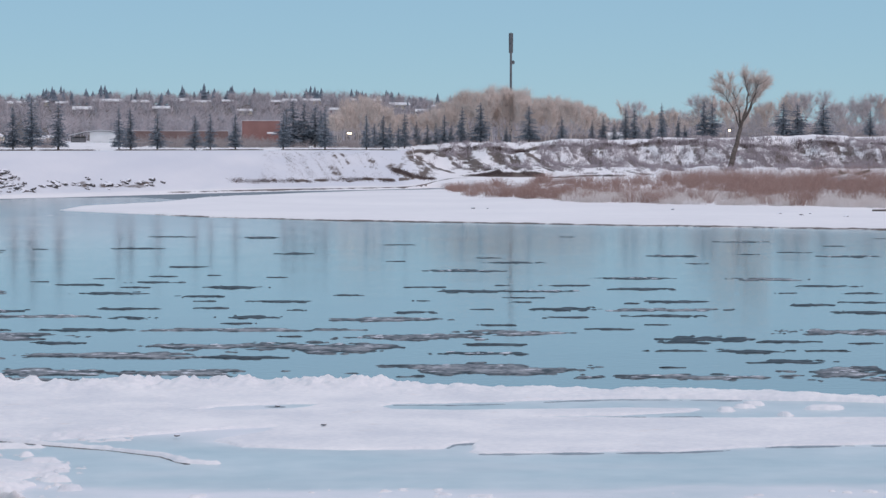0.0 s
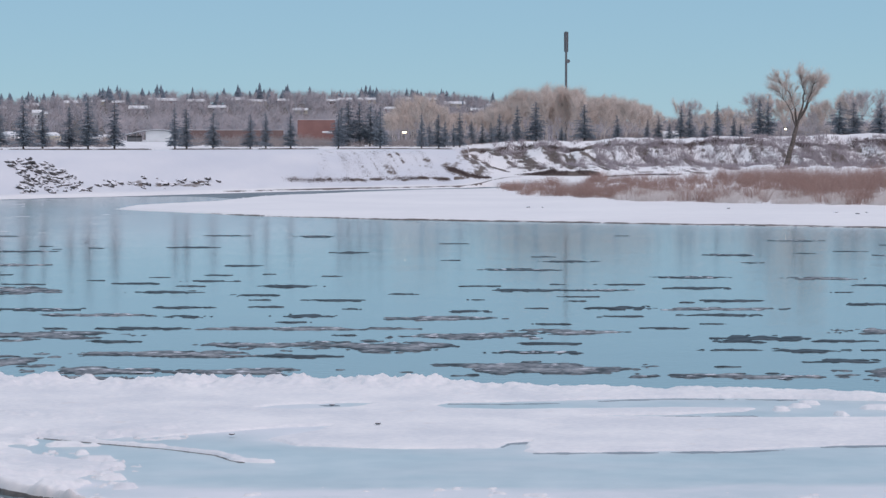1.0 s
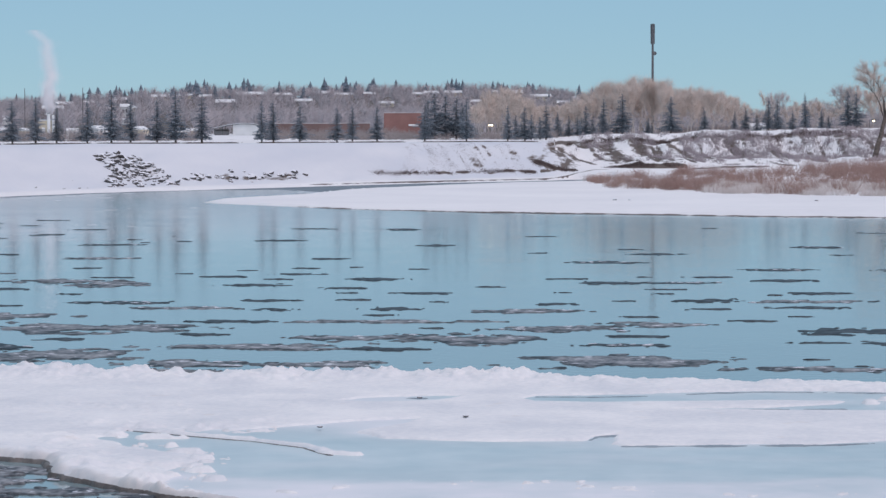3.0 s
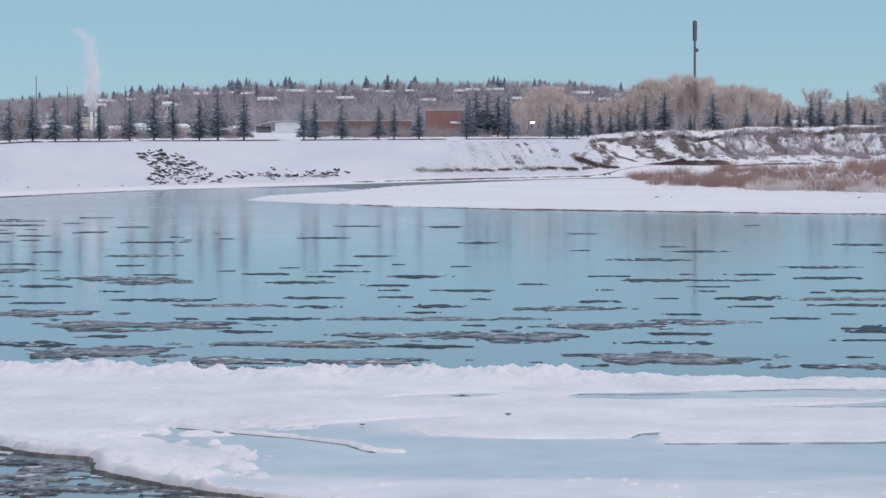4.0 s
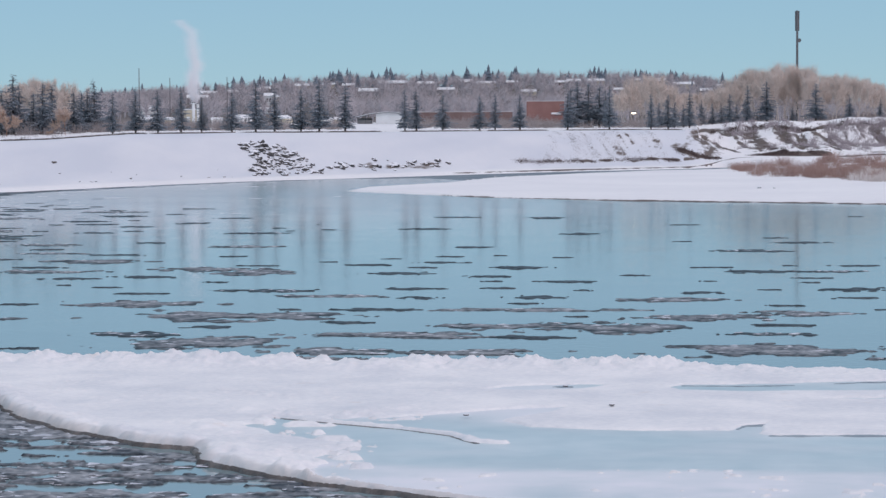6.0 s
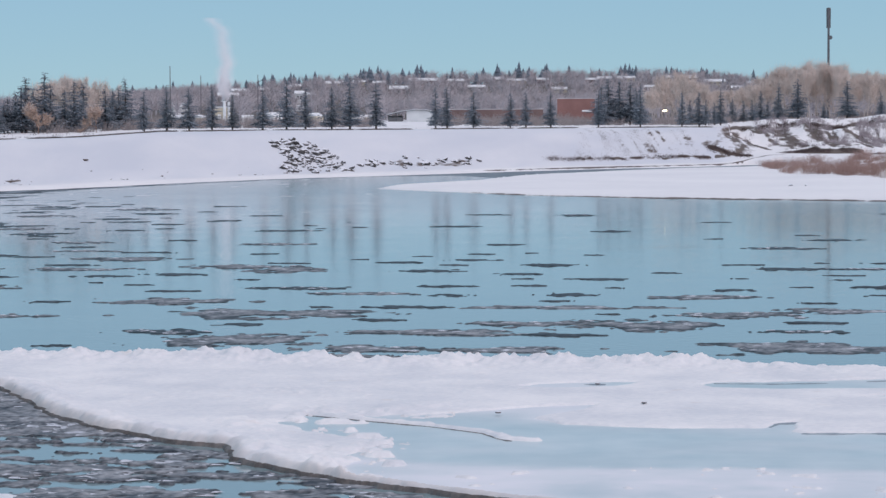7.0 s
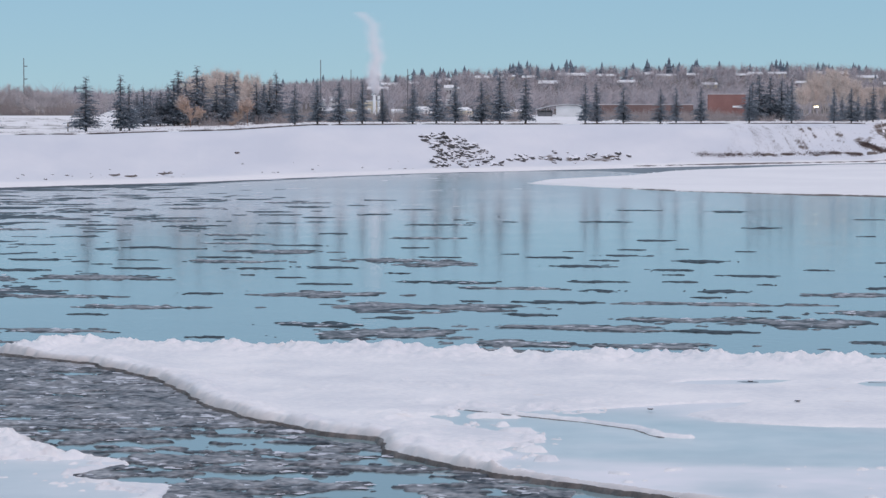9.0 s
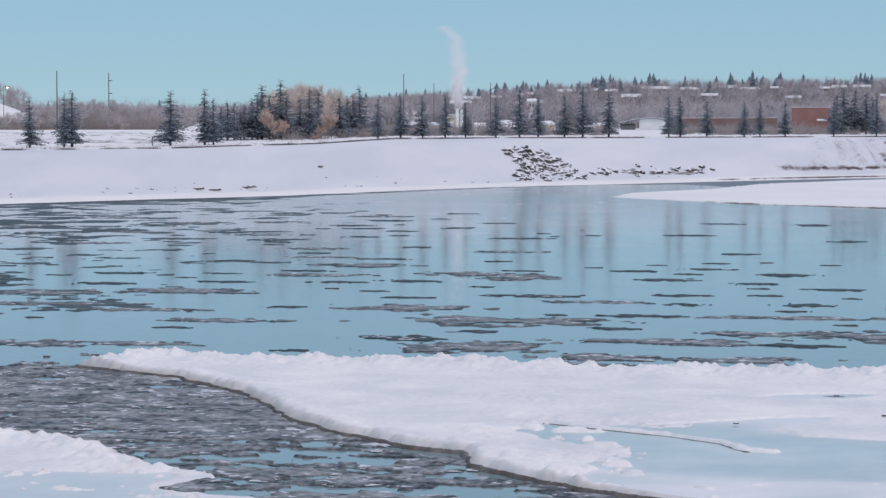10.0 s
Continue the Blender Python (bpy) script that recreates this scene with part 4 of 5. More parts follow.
def bare_tree(name, seed, label, group, bark, twig=twig_mat, **kw):
    ob = base(name)
    wood, tw = limbs(seed, **kw)
    soup("trunk", *wood, bark, ob, "grey-brown trunk and limbs")
    soup("crown", *tw, twig, ob, "haze of fine bare twigs")
    return tagged(ob, label, "tree", group)


def place(ob, az, r, scale, turn=0.0, wide=1.0, first=False, sink=0.0):
    m = Matrix.Translation(polar(az, r, gz(az, r) - sink)) @ pose(0, 0, 0, 0, 0, turn) @ Matrix.Diagonal((scale * wide, scale * wide, scale, 1))
    if first:
        ob.matrix_basis = m
        return ob
    return copy_thing(ob, m @ Matrix.Diagonal([1 / v for v in ob.scale] + [1]))


def height_at(up, r, az):
    """The height of a thing at distance r whose top stands `up` steps of angle above the eye's level."""
    return EYE_H + up * r / 4446.0 - gz(az, r)


kinds = [spruce(11, 1.45), spruce(12, 1.75), spruce(13, 1.25, 0.45), spruce(14, 2.0, 0.2), spruce(15, 1.4, 0.5), spruce(16, 1.8, 0.4), spruce(17, 1.2, 0.3), spruce(18, 1.95, 0.35)]
SPRUCES = ((-21.75, 58, 0), (-20.97, 66, 2), (-20.8, 70, 0), (-18.59, 70, 1), (-17.82, 72, 0), (-17.63, 56, 0), (-11.89, 46, 2), (-11.2, 58, 1), (-10.66, 76, 0), (-10.24, 62, 2), (-12.35, 66, 2),
           (-12.88, 62, 1), (-13.38, 66, 0), (-13.89, 56, 1), (-9.64, 62, 1), (-9.22, 80, 0), (-8.63, 72, 2), (-7.28, 60, 0), (-7.02, 60, 2), (-6.41, 50, 1), (-5.57, 48, 1), (-5.22, 52, 2), (-4.66, 52, 0),
           (-3.57, 56, 2), (-2.62, 62, 0), (-1.68, 50, 2), (-1.3, 48, 1), (-0.81, 54, 2))
SPRUCES_RIGHT = ((0.09, 48, 0), (0.49, 62, 2), (0.92, 70, 0), (2.02, 66, 1), (2.76, 46, 1), (4.21, 62, 2), (4.41, 60, 0), (5.03, 70, 2), (5.98, 74, 0), (6.17, 70, 1), (7.77, 72, 3), (8.08, 70, 3), (8.66, 72, 3), (9.7, 58, 0))
SPRUCES_BACK = ((-17.45, 42, 3), (-17.3, 52, 3), (-17.15, 48, 1), (-17.0, 40, 3), (-16.75, 56, 3), (-16.62, 64, 1), (-16.35, 60, 3), (-14.75, 60, 3), (-14.45, 64, 1), (-15.65, 58, 3), (-16.93, 46, 3), (-16.52, 80, 1), (-16.1, 88, 0), (-15.97, 70, 2), (-15.45, 76, 3), (-15.24, 70, 0), (-14.59, 60, 3), (-14.3, 78, 3), (-3.5, 60, 3), (-3.35, 74, 1), (-3.1, 68, 1), (-2.85, 66, 3), (-2.72, 56, 1))
SPRUCES_LOW = ((-1.5, 34, 1), (-1.15, 36, 3), (-0.95, 30, 1), (-0.55, 38, 3), (-0.3, 32, 1), (-0.1, 35, 3), (0.25, 30, 1), (1.5, 28, 3), (3.45, 40, 2), (3.7, 46, 1), (3.95, 34, 3), (4.75, 40, 1), (5.4, 46, 2), (5.55, 32, 3))
used = set()
for lst, extra in ((SPRUCES, 33), (SPRUCES_RIGHT, 14), (SPRUCES_BACK, 75), (SPRUCES_LOW, 60)):
    for az, up, k in lst:
        r = (float(table(SHORE, az)) + 25 if az < -0.6 else 524) + extra + rng.uniform(-4, 6)
        hgt = height_at(up, r, az)
        k += 4 * int(rng.integers(2))
        place(kinds[k], az, r, hgt / 10.0, rng.uniform(0, 360), rng.uniform(1.5, 2.05) * (1.1 if extra == 75 else 1.0), first=k not in used)
        used.add(k)

pale = [bare_tree("bare_tree", 40 + i, "bare tan poplar with a haze of fine twigs", "leafless grove", pale_bark_mat, height=11.0, levels=5, forks=3, twigs=8, thick=0.019, open_angle=0.38, stem=0.13, rise=0.3) for i in range(4)]
pale += [bare_tree("bare_tree", 50 + i, "bare grey-brown tree on the snowy plain", "grey trees on the plain", pale_bark_mat, twig=ash_twig_mat, height=11.0, levels=5, forks=3, twigs=8, thick=0.017, open_angle=0.42, stem=0.13, rise=0.3) for i in range(2)]
used = set()
GROVES = (  # headings and tops above the eye along the outline; distance; how many
    (((-2.45, 56), (-1.95, 94), (-1.5, 86), (-1.2, 58)), 600, 20), (((-1.15, 50), (-0.4, 62), (0.0, 58)), 620, 12), (((-0.15, 70), (0.4, 94), (1.0, 106), (1.4, 108), (1.9, 95)), 600, 25),
    (((1.8, 95), (2.6, 91), (3.1, 84), (3.5, 66)), 590, 22), (((3.5, 50), (4.1, 50)), 640, 6), (((4.18, 80), (4.28, 86)), 600, 2), (((4.4, 50), (5.2, 66), (6.1, 60)), 640, 16), (((6.05, 90), (6.3, 98), (6.6, 84)), 560, 4),
    (((6.6, 62), (7.4, 70)), 620, 8), (((7.4, 88), (7.9, 108), (8.5, 92)), 600, 9), (((8.7, 78), (9.6, 92), (11.0, 84)), 600, 15), (((-23.2, 108), (-22.3, 98), (-21.6, 74)), 740, 7),
    (((-23.2, 34), (-21.8, 38), (-20.6, 44), (-19.6, 46), (-18.9, 36)), 545, 34), (((-21.7, 40), (-21.0, 66), (-20.6, 50), (-20.2, 64), (-19.7, 58), (-19.2, 40)), 565, 24), (((-18.9, 34), (-17.6, 40)), 640, 8), (((-16.4, 78), (-15.6, 92), (-14.9, 84), (-14.5, 60)), 470, 13))
for line, r0, n in GROVES:
    heads, tops = [p[0] for p in line], [p[1] for p in line]
    for k in range(n):
        az, r = heads[0] + (heads[-1] - heads[0]) * (k + rng.uniform(0.1, 0.9)) / n, r0 + rng.uniform(-18, 40)
        j = 4 + int(rng.integers(2)) if az < -17 or az > 3.5 and rng.uniform() < 0.45 else int(rng.integers(4))
        hgt = height_at(float(np.interp(az, heads, tops)) * rng.uniform(0.86, 1.06), r, az)
        place(pale[j], az, r, hgt / 11.0, rng.uniform(0, 360), rng.uniform(0.85, 1.15), first=j not in used)
        used.add(j)


def cottonwood(seed):
    """A leaning trunk that forks into long upright limbs, whose boughs fan out into a round haze of twigs."""
    r = np.random.default_rng(seed)
    A, B, RA, RB, TA, TB = [], [], [], [], [], []

    def bough(p, d, length, rad, level):
        for _ in range(4):
            d = d + r.normal(0, 0.13, 3) + np.array([0, 0, 0.05])
            d /= np.linalg.norm(d)
            q = p + d * length / 4
            A.append(p), B.append(q), RA.append(rad), RB.append(rad * 0.8)
            if level < 3:
                for _ in range(2):
                    w = d + r.normal(0, 0.42, 3)
                    bough(q, w / np.linalg.norm(w), length * r.uniform(0.5, 0.72), max(rad * 0.55, 0.018), level + 1)
            for _ in range(4):
                w = d + r.normal(0, 0.5, 3)
                TA.append(p + (q - p) * r.uniform()), TB.append(TA[-1] + w / np.linalg.norm(w) * r.uniform(0.5, 1.7))
            p, rad = q, rad * 0.8

    def limb(points, r0, r1, boughs):
        points = [np.array(p, float) for p in points]
        n = len(points) - 1
        for i in range(n):
            steps = [points[i] + (points[i + 1] - points[i]) * k / 3 + (r.normal(0, 0.08, 3) if k % 3 else 0) for k in range(4)]
            for k in range(3):
                u0, u1 = (i + k / 3) / n, (i + (k + 1) / 3) / n
                A.append(steps[k]), B.append(steps[k + 1]), RA.append(r0 + (r1 - r0) * u0), RB.append(r0 + (r1 - r0) * u1)
                if boughs and i:
                    out = (steps[k + 1] - np.array([2.2, 0, 7.5])) / 8
                    for _ in range(boughs if k else boughs + 1):
                        w = out + r.normal(0, 0.34, 3)
                        bough(steps[k + 1], w / np.linalg.norm(w), r.uniform(1.5, 2.5), 0.07, 2)
        if boughs:
            for _ in range(3):
                w = (points[-1] - points[-2]) / np.linalg.norm(points[-1] - points[-2]) + r.normal(0, 0.3, 3)
                bough(points[-1], w / np.linalg.norm(w), 2.2, r1, 2)
    limb([(-0.1, 0, -0.6), (0.0, 0, 0.9)], 0.85, 0.62, 0)
    limb([(0.0, 0, 0.9), (0.9, 0, 4.2), (1.9, 0.1, 8.2)], 0.62, 0.44, 0)
    limb([(1.9, 0.1, 8.2), (1.7, 0.8, 11.5), (0.6, 1.3, 14.8), (-0.9, 1.6, 16.6)], 0.30, 0.07, 1)
    limb([(1.9, 0.1, 8.2), (2.9, -0.3, 11.8), (3.3, -0.6, 15.0), (2.7, -0.9, 17.2)], 0.32, 0.07, 1)
    limb([(2.1, 0.0, 9.0), (3.8, 0.3, 11.8), (5.0, 0.7, 14.2), (6.4, 1.0, 15.6)], 0.28, 0.06, 1)
    limb([(1.75, 0.1, 7.6), (0.9, -1.0, 10.4), (-0.5, -1.8, 13.0), (-1.6, -2.3, 14.6)], 0.2, 0.05, 1)
    limb([(2.4, 0.0, 9.6), (3.6, -1.4, 12.6), (4.6, -2.4, 15.4), (4.9, -3.0, 16.6)], 0.2, 0.05, 1)
    ob = base("cottonwood")
    soup("trunk", *spikes(A, B, np.array(RA), np.array(RB)), bark_mat, ob, "grey-brown trunk and limbs")
    soup("crown", *cones(np.array(TA), np.array(TB), 0.019), twig_mat, ob, "haze of fine bare twigs")
    return tagged(ob, "tall leaning bare cottonwood at the foot of the bank", "tree")


place(cottonwood(77), 6.6, 486, 0.955, 0, first=True, sink=0.2)

# ---- far woods and the town on the hill ----
HOMES = [(-12.3 + 13.0 * (i + rng.uniform(0.15, 0.85)) / 27, rng.uniform(1400, 1540) if i % 4 else rng.uniform(1230, 1330)) for i in range(27)]


def cleared(az, r):
    """Whether a tree here would stand close before a house."""
    return any(abs(az - a) < 0.24 and h - 150 < r < h + 8 for a, h in HOMES)


def far_woods():
    """Distant bare trees and spruces, past counting."""
    A, B, R0, R1 = [], [], [], []
    for _ in range(5200):
        az, r = rng.uniform(-24, 11.5), rng.uniform(720, 1900)
        if r < 1000 and -14 < az < -8.8 and rng.uniform() < 0.85:
            continue
        h = rng.uniform(6, 11) * (1 if az < 1 else 0.8)
        if cleared(az, r):
            if rng.uniform() < 0.62:
                continue
            h *= 0.55
        p = np.array(polar(az, r, gz(az, r)))
        A.append(p), B.append(p + [0, 0, h * 0.6]), R0.append(0.25), R1.append(0.12)
        for _ in range(56):
            q = p + [0, 0, h * rng.uniform(0.15, 0.6)]
            e = q + np.array([rng.normal(0, 0.24) * h, rng.normal(0, 0.24) * h, h * rng.uniform(0.15, 0.42)])
            A.append(q), B.append(e), R0.append(0.075), R1.append(0.05)
    return cones(A, B, np.array(R0) * 1.2)


def far_spruces():
    v, f, k = [], [], 0
    knots = [(rng.uniform(-24, 11.5), 1280 + 500 * rng.uniform(0, 1) ** 0.5) for _ in range(130)]
    for _ in range(620):
        a0, r0 = knots[int(rng.integers(len(knots)))]
        az, r = a0 + rng.normal(0, 0.26), r0 + rng.normal(0, 30)
        if az > 0.5 and rng.uniform() < 0.4 or cleared(az, r):
            continue
        h = rng.uniform(6.0, 9.5) + 5.0 * rng.uniform(0, 1) ** 3
        p = np.array(polar(az, r, gz(az, r)))
        for lay in range(7):
            z0, z1, rad = h * (0.06 + 0.12 * lay), h * (0.24 + 0.13 * lay), h * rng.uniform(0.30, 0.46) * (1 - lay / 7.6)
            ring = [p + [rad * rng.uniform(0.6, 1.15) * math.cos(a), rad * rng.uniform(0.6, 1.15) * math.sin(a), z0 + rng.uniform(-0.3, 0.3)] for a in np.arange(7) * 0.8976]
            v += ring + [p + [0, 0, min(z1, h)]]
            f += [(k + i, k + (i + 1) % 7, k + 7) for i in range(7)]
            k += 8
    return np.array(v), np.array(f)


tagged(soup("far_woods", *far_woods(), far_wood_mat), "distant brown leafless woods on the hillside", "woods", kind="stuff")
tagged(soup("far_spruces", *far_spruces(), far_spruce_mat), "distant dark spruces along the hilltop", "woods", kind="stuff")


def house(name, w, d, hw, hr, wall, roof, label, group="", windows=2, flat=False):
    """A small house: walls, a snow-covered roof with eaves, windows and a door; its front faces the river."""
    ob = base(name)
    bm = box(-w / 2, w / 2, -d / 2, d / 2, -0.8, hw)
    part("wall", bm, wall, ob)
    bm = bmesh.new()
    e = 0.35
    if flat:
        bm.free()
        bm = box(-w / 2 - 0.15, w / 2 + 0.15, -d / 2 - 0.15, d / 2 + 0.15, hw, hw + hr, 0.05)
    else:
        pts = [(-w / 2 - e, -d / 2 - e, hw - 0.1), (w / 2 + e, -d / 2 - e, hw - 0.1), (w / 2 + e, d / 2 + e, hw - 0.1), (-w / 2 - e, d / 2 + e, hw - 0.1), (-w / 2 - e, 0, hw + hr), (w / 2 + e, 0, hw + hr)]
        low = [bm.verts.new(p) for p in pts]
        top = [bm.verts.new((p[0], p[1], p[2] + 0.3)) for p in pts]
        for q in ((0, 1, 5, 4), (2, 3, 4, 5)):
            bm.faces.new([top[i] for i in q]), bm.faces.new([low[i] for i in reversed(q)])
        for a, b in ((0, 1), (1, 5), (5, 2), (2, 3), (3, 4), (4, 0)):
            bm.faces.new([low[a], low[b], top[b], top[a]])
        bm.faces.new([low[0], low[4], low[3]]), bm.faces.new([low[1], low[2], low[5]])
    part("roof", bm, roof, ob, "snow-covered roof")
    for i in range(windows):
        x = -w / 2 + w * (i + 1) / (windows + 1)
        win = part("window", box(x - 0.6, x + 0.6, -d / 2 - 0.05, -d / 2 + 0.1, hw * 0.4, hw * 0.8, 0.02), white_mat, ob)
        part("pane", box(x - 0.5, x + 0.5, -d / 2 - 0.07, -d / 2 - 0.03, hw * 0.4 + 0.1, hw * 0.8 - 0.1), window_mat, win)
    return tagged(ob, label, "house", group)


homes = [house("house", 11, 8, 2.8, 1.8, grey_mat, snow_mat, "small grey house with a snow-covered roof on the hill", "houses on the hill"),
         house("house", 13, 8, 2.8, 1.6, cream_mat, snow_mat, "small cream house with a snow-covered roof on the hill", "houses on the hill", 3),
         house("house", 10, 8, 3.0, 1.7, brown_wall_mat, snow_mat, "small brown house with a snow-covered roof on the hill", "houses on the hill")]
used = set()
for az, r in HOMES:
    j = int(rng.integers(3))
    place(homes[j], az, r, rng.uniform(0.6, 0.85), -az + rng.uniform(-12, 12), wide=rng.uniform(0.9, 1.3), first=j not in used)
    used.add(j)

# ---- buildings behind the bank ----
def at_building(ob, az, r, turn=0.0):
    ob.matrix_basis = Matrix.Translation(polar(az, r, gz(az, r))) @ pose(0, 0, 0, 0, 0, -az + turn)
    return ob


def shed():
    """White steel shed: a low skewed vault over a closed hall and an open bay."""
    ob = base("shed")
    n, d = 12, 12
    top = [(-5.3 + 10.6 * i / n, float(np.interp(i / n, (0, 0.3, 0.62, 0.85, 1), (1.75, 2.75, 3.25, 3.1, 2.55)))) for i in range(n + 1)]
    closed = [p for p in top if p[0] >= -1.7]
    bm = bmesh.new()
    prof = [(closed[0][0], -0.5)] + [(x * 0.985, z - 0.06) for x, z in closed] + [(closed[-1][0] * 0.985, -0.5)]
    a, b = [bm.verts.new((x, -d / 2, z)) for x, z in prof], [bm.verts.new((x, d / 2, z)) for x, z in prof]
    bm.faces.new(a), bm.faces.new(b[::-1])
    for i in range(len(prof)):
        j = (i + 1) % len(prof)
        bm.faces.new((a[j], a[i], b[i], b[j]))
    part("wall", bm, white_mat, ob)
    for name, lift, thick, grow, m, label in (("fascia", -0.03, 0.13, 0.15, steel_mat, "dark edge of the roof"), ("roof", 0.104, 0.2, 0.0, snow_mat, "snow-covered vaulted roof")):
        ring = [(x * 1.02, z + lift) for x, z in top] + [(x * 1.02, z + lift + thick) for x, z in top[::-1]]
        bm = bmesh.new()
        a, b = [bm.verts.new((x, -d / 2 - 0.3 - grow, z)) for x, z in ring], [bm.verts.new((x, d / 2 + 0.3 + grow, z)) for x, z in ring]
        bm.faces.new(a[::-1]), bm.faces.new(b)
        for i in range(len(ring)):
            j = (i + 1) % len(ring)
            bm.faces.new((a[i], a[j], b[j], b[i]))
        part(name, bm, m, ob, label)
    part("door", box(0.3, 3.3, -d / 2 - 0.06, -d / 2 + 0.02, 0, 2.2, 0.02), white_mat, ob, "large white sliding door")
    part("back_wall", box(-5.1, -1.75, d / 2 - 0.3, d / 2 - 0.1, -0.5, 1.7), grey_mat, ob, "grey wall of the open bay")
    for x in (-5.05, -3.3):
        part("post", box(x, x + 0.16, -d / 2, -d / 2 + 0.16, -0.5, 1.78 + 0.55 * (x > -5), 0.02), steel_mat, ob)
    part("annex", box(-4.9, -1.9, -d / 2 + 0.8, -d / 2 + 3.6, -0.5, 1.15, 0.05), grey_mat, ob, "grey box standing in the open bay")
    return tagged(ob, "white steel shed with a low vaulted snowy roof", "shed")


at_building(shed(), -7.85, 575).matrix_basis @= Matrix.Diagonal((1, 1, 0.78, 1))
hall = house("brick_hall", 24, 12, 2.6, 0.09, brown_wall_mat, snow_mat, "long low brown-red brick hall with a flat snowy roof", windows=0, flat=True)
at_building(hall, -5.95, 620)
block = house("brick_building", 9.2, 10, 5.2, 0.09, brick_mat, snow_mat, "taller red brick building with a flat snowy roof", windows=0, flat=True)
part("awning", box(1.4, 3.9, -6.0, -4.9, 2.0, 2.45, 0.15), snow_mat, block, "snow-covered awning")
at_building(block, -4.08, 620)


near_homes = [house("house", 8, 7, 2.7, 1.7, white_mat, snow_mat, "white house with a snowy roof among the spruces", "houses among the spruces"),
              house("house", 7, 6, 2.5, 1.5, cream_mat, snow_mat, "cream house with a snowy roof among the spruces", "houses among the spruces"),
              house("house", 5, 6, 5.4, 1.6, white_mat, snow_mat, "tall white house with a snowy roof among the spruces", "houses among the spruces")]
used = set()
for az, r, j, turn, size in ((-13.1, 715, 0, -12, 0.42), (-13.08, 1080, 0, 8, 0.8), (-13.2, 860, 0, -20, 0.55), (-12.63, 715, 1, 60, 0.46), (-11.55, 722, 0, 4, 0.4), (-10.98, 712, 0, 50, 0.55), (-10.37, 1150, 2, 0, 0.8), (-10.42, 1010, 0, 0, 0.62),
                         (-10.03, 708, 1, 60, 0.55), (-9.05, 716, 0, 20, 0.36), (-8.78, 722, 1, 0, 0.4), (-17.3, 760, 0, -10, 0.62), (3.97, 592, 0, 10, 0.42)):
    place(near_homes[j], az, r, size, -az + turn, first=j not in used)
    used.add(j)


def light_pole(az, r, z_lamp, label, wide=0.9):
    ob = base("street_lamp")
    h = z_lamp - gz(az, r)
    v, f = spikes([(0, 0, -0.4)], [(0, 0, h)], 0.10, 0.06)
    soup("pole", v, f, steel_mat, ob)
    v, f = spikes([(0, 0, h)], [(0.8, 0, h + 0.15)], 0.05, 0.04)
    soup("arm", v, f, steel_mat, ob)
    part("lamp_head", box(0.45, 1.45, -0.35, 0.35, h - 0.05, h + 0.22, 0.05), steel_mat, ob)
    part("lens", box(0.95 - wide / 2, 0.95 + wide / 2, -0.42, -0.30, h - 0.34, h - 0.06, 0.03), lamp_mat, ob, "lit warm lens")
    ob.matrix_basis = Matrix.Translation(polar(az, r, gz(az, r))) @ pose(0, 0, 0, 0, 0, -az)
    return tagged(ob, label, "street lamp", "lit lamps")


light_pole(-2.17, 560, 10.2, "grey street lamp with a lit warm head")
light_pole(6.46, 560, 10.9, "grey street lamp with a lit warm head by the trees", 0.4)


def mast():
    """Steel monopole with panel antennas near its top."""
    ob = base("antenna_mast")
    h = 27.8
    bm = bmesh.new()
    bmesh.ops.create_cone(bm, cap_ends=True, segments=12, radius1=0.36, radius2=0.26, depth=h, matrix=Matrix.Translation((0, 0, h / 2)))
    part("pole", bm, steel_mat, ob)
    for z0, n, rad in ((h - 2.6, 3, 0.46), (h - 5.12, 3, 0.43)):
        for k in range(n):
            a = k * 2.094 + 0.5
            part("antenna", box(rad * math.cos(a) - 0.16, rad * math.cos(a) + 0.16, rad * math.sin(a) - 0.1, rad * math.sin(a) + 0.1, z0, z0 + 2.5, 0.03), steel_mat, ob, "grey panel antenna")
    bm = bmesh.new()
    bmesh.ops.create_cone(bm, cap_ends=True, segments=12, radius1=0.5, radius2=0.5, depth=0.3, matrix=Matrix.Translation((0.5, 0, h - 7.5)) @ pose(0, 0, 0, 90))
    part("dish", bm, steel_mat, ob, "small grey dish")
    ob.matrix_basis = Matrix.Translation(polar(1.6, 640, gz(1.6, 640)))
    return tagged(ob, "tall grey steel monopole with panel antennas", "mast")


mast()


def utility_pole(az, r, up, arms):
    ob = base("utility_pole")
    h = height_at(up, r, az)
    v, f = spikes([(0, 0, -0.5)], [(0, 0, h)], 0.16, 0.11)
    soup("pole", v, f, pole_mat, ob)
    for k in range(arms):
        part("crossarm", box(-0.1, 0.85, -0.06, 0.06, h - 2.0 - 3.0 * k, h - 1.8 - 3.0 * k, 0.01), pole_mat, ob)
    ob.matrix_basis = Matrix.Translation(polar(az, r, gz(az, r))) @ pose(0, 0, 0, 0, 0, -az)
    return tagged(ob, "tall weathered wooden utility pole", "utility pole", "utility poles")


for az, r, up, arms in ((-21.12, 490, 104, 0), (-19.96, 600, 101, 2), (-13.29, 640, 99, 0), (-12.6, 760, 82, 0), (-11.31, 760, 83, 1)):
    utility_pole(az, r, up, arms)

# ---- willow brush, scrub and dead grass ----
def patch(az, r, s=1.0, seed=91):
    return float(fbm(np.array([az * 2.2 * s]), np.array([r / 14.0 * s]), 3, seed)[0])


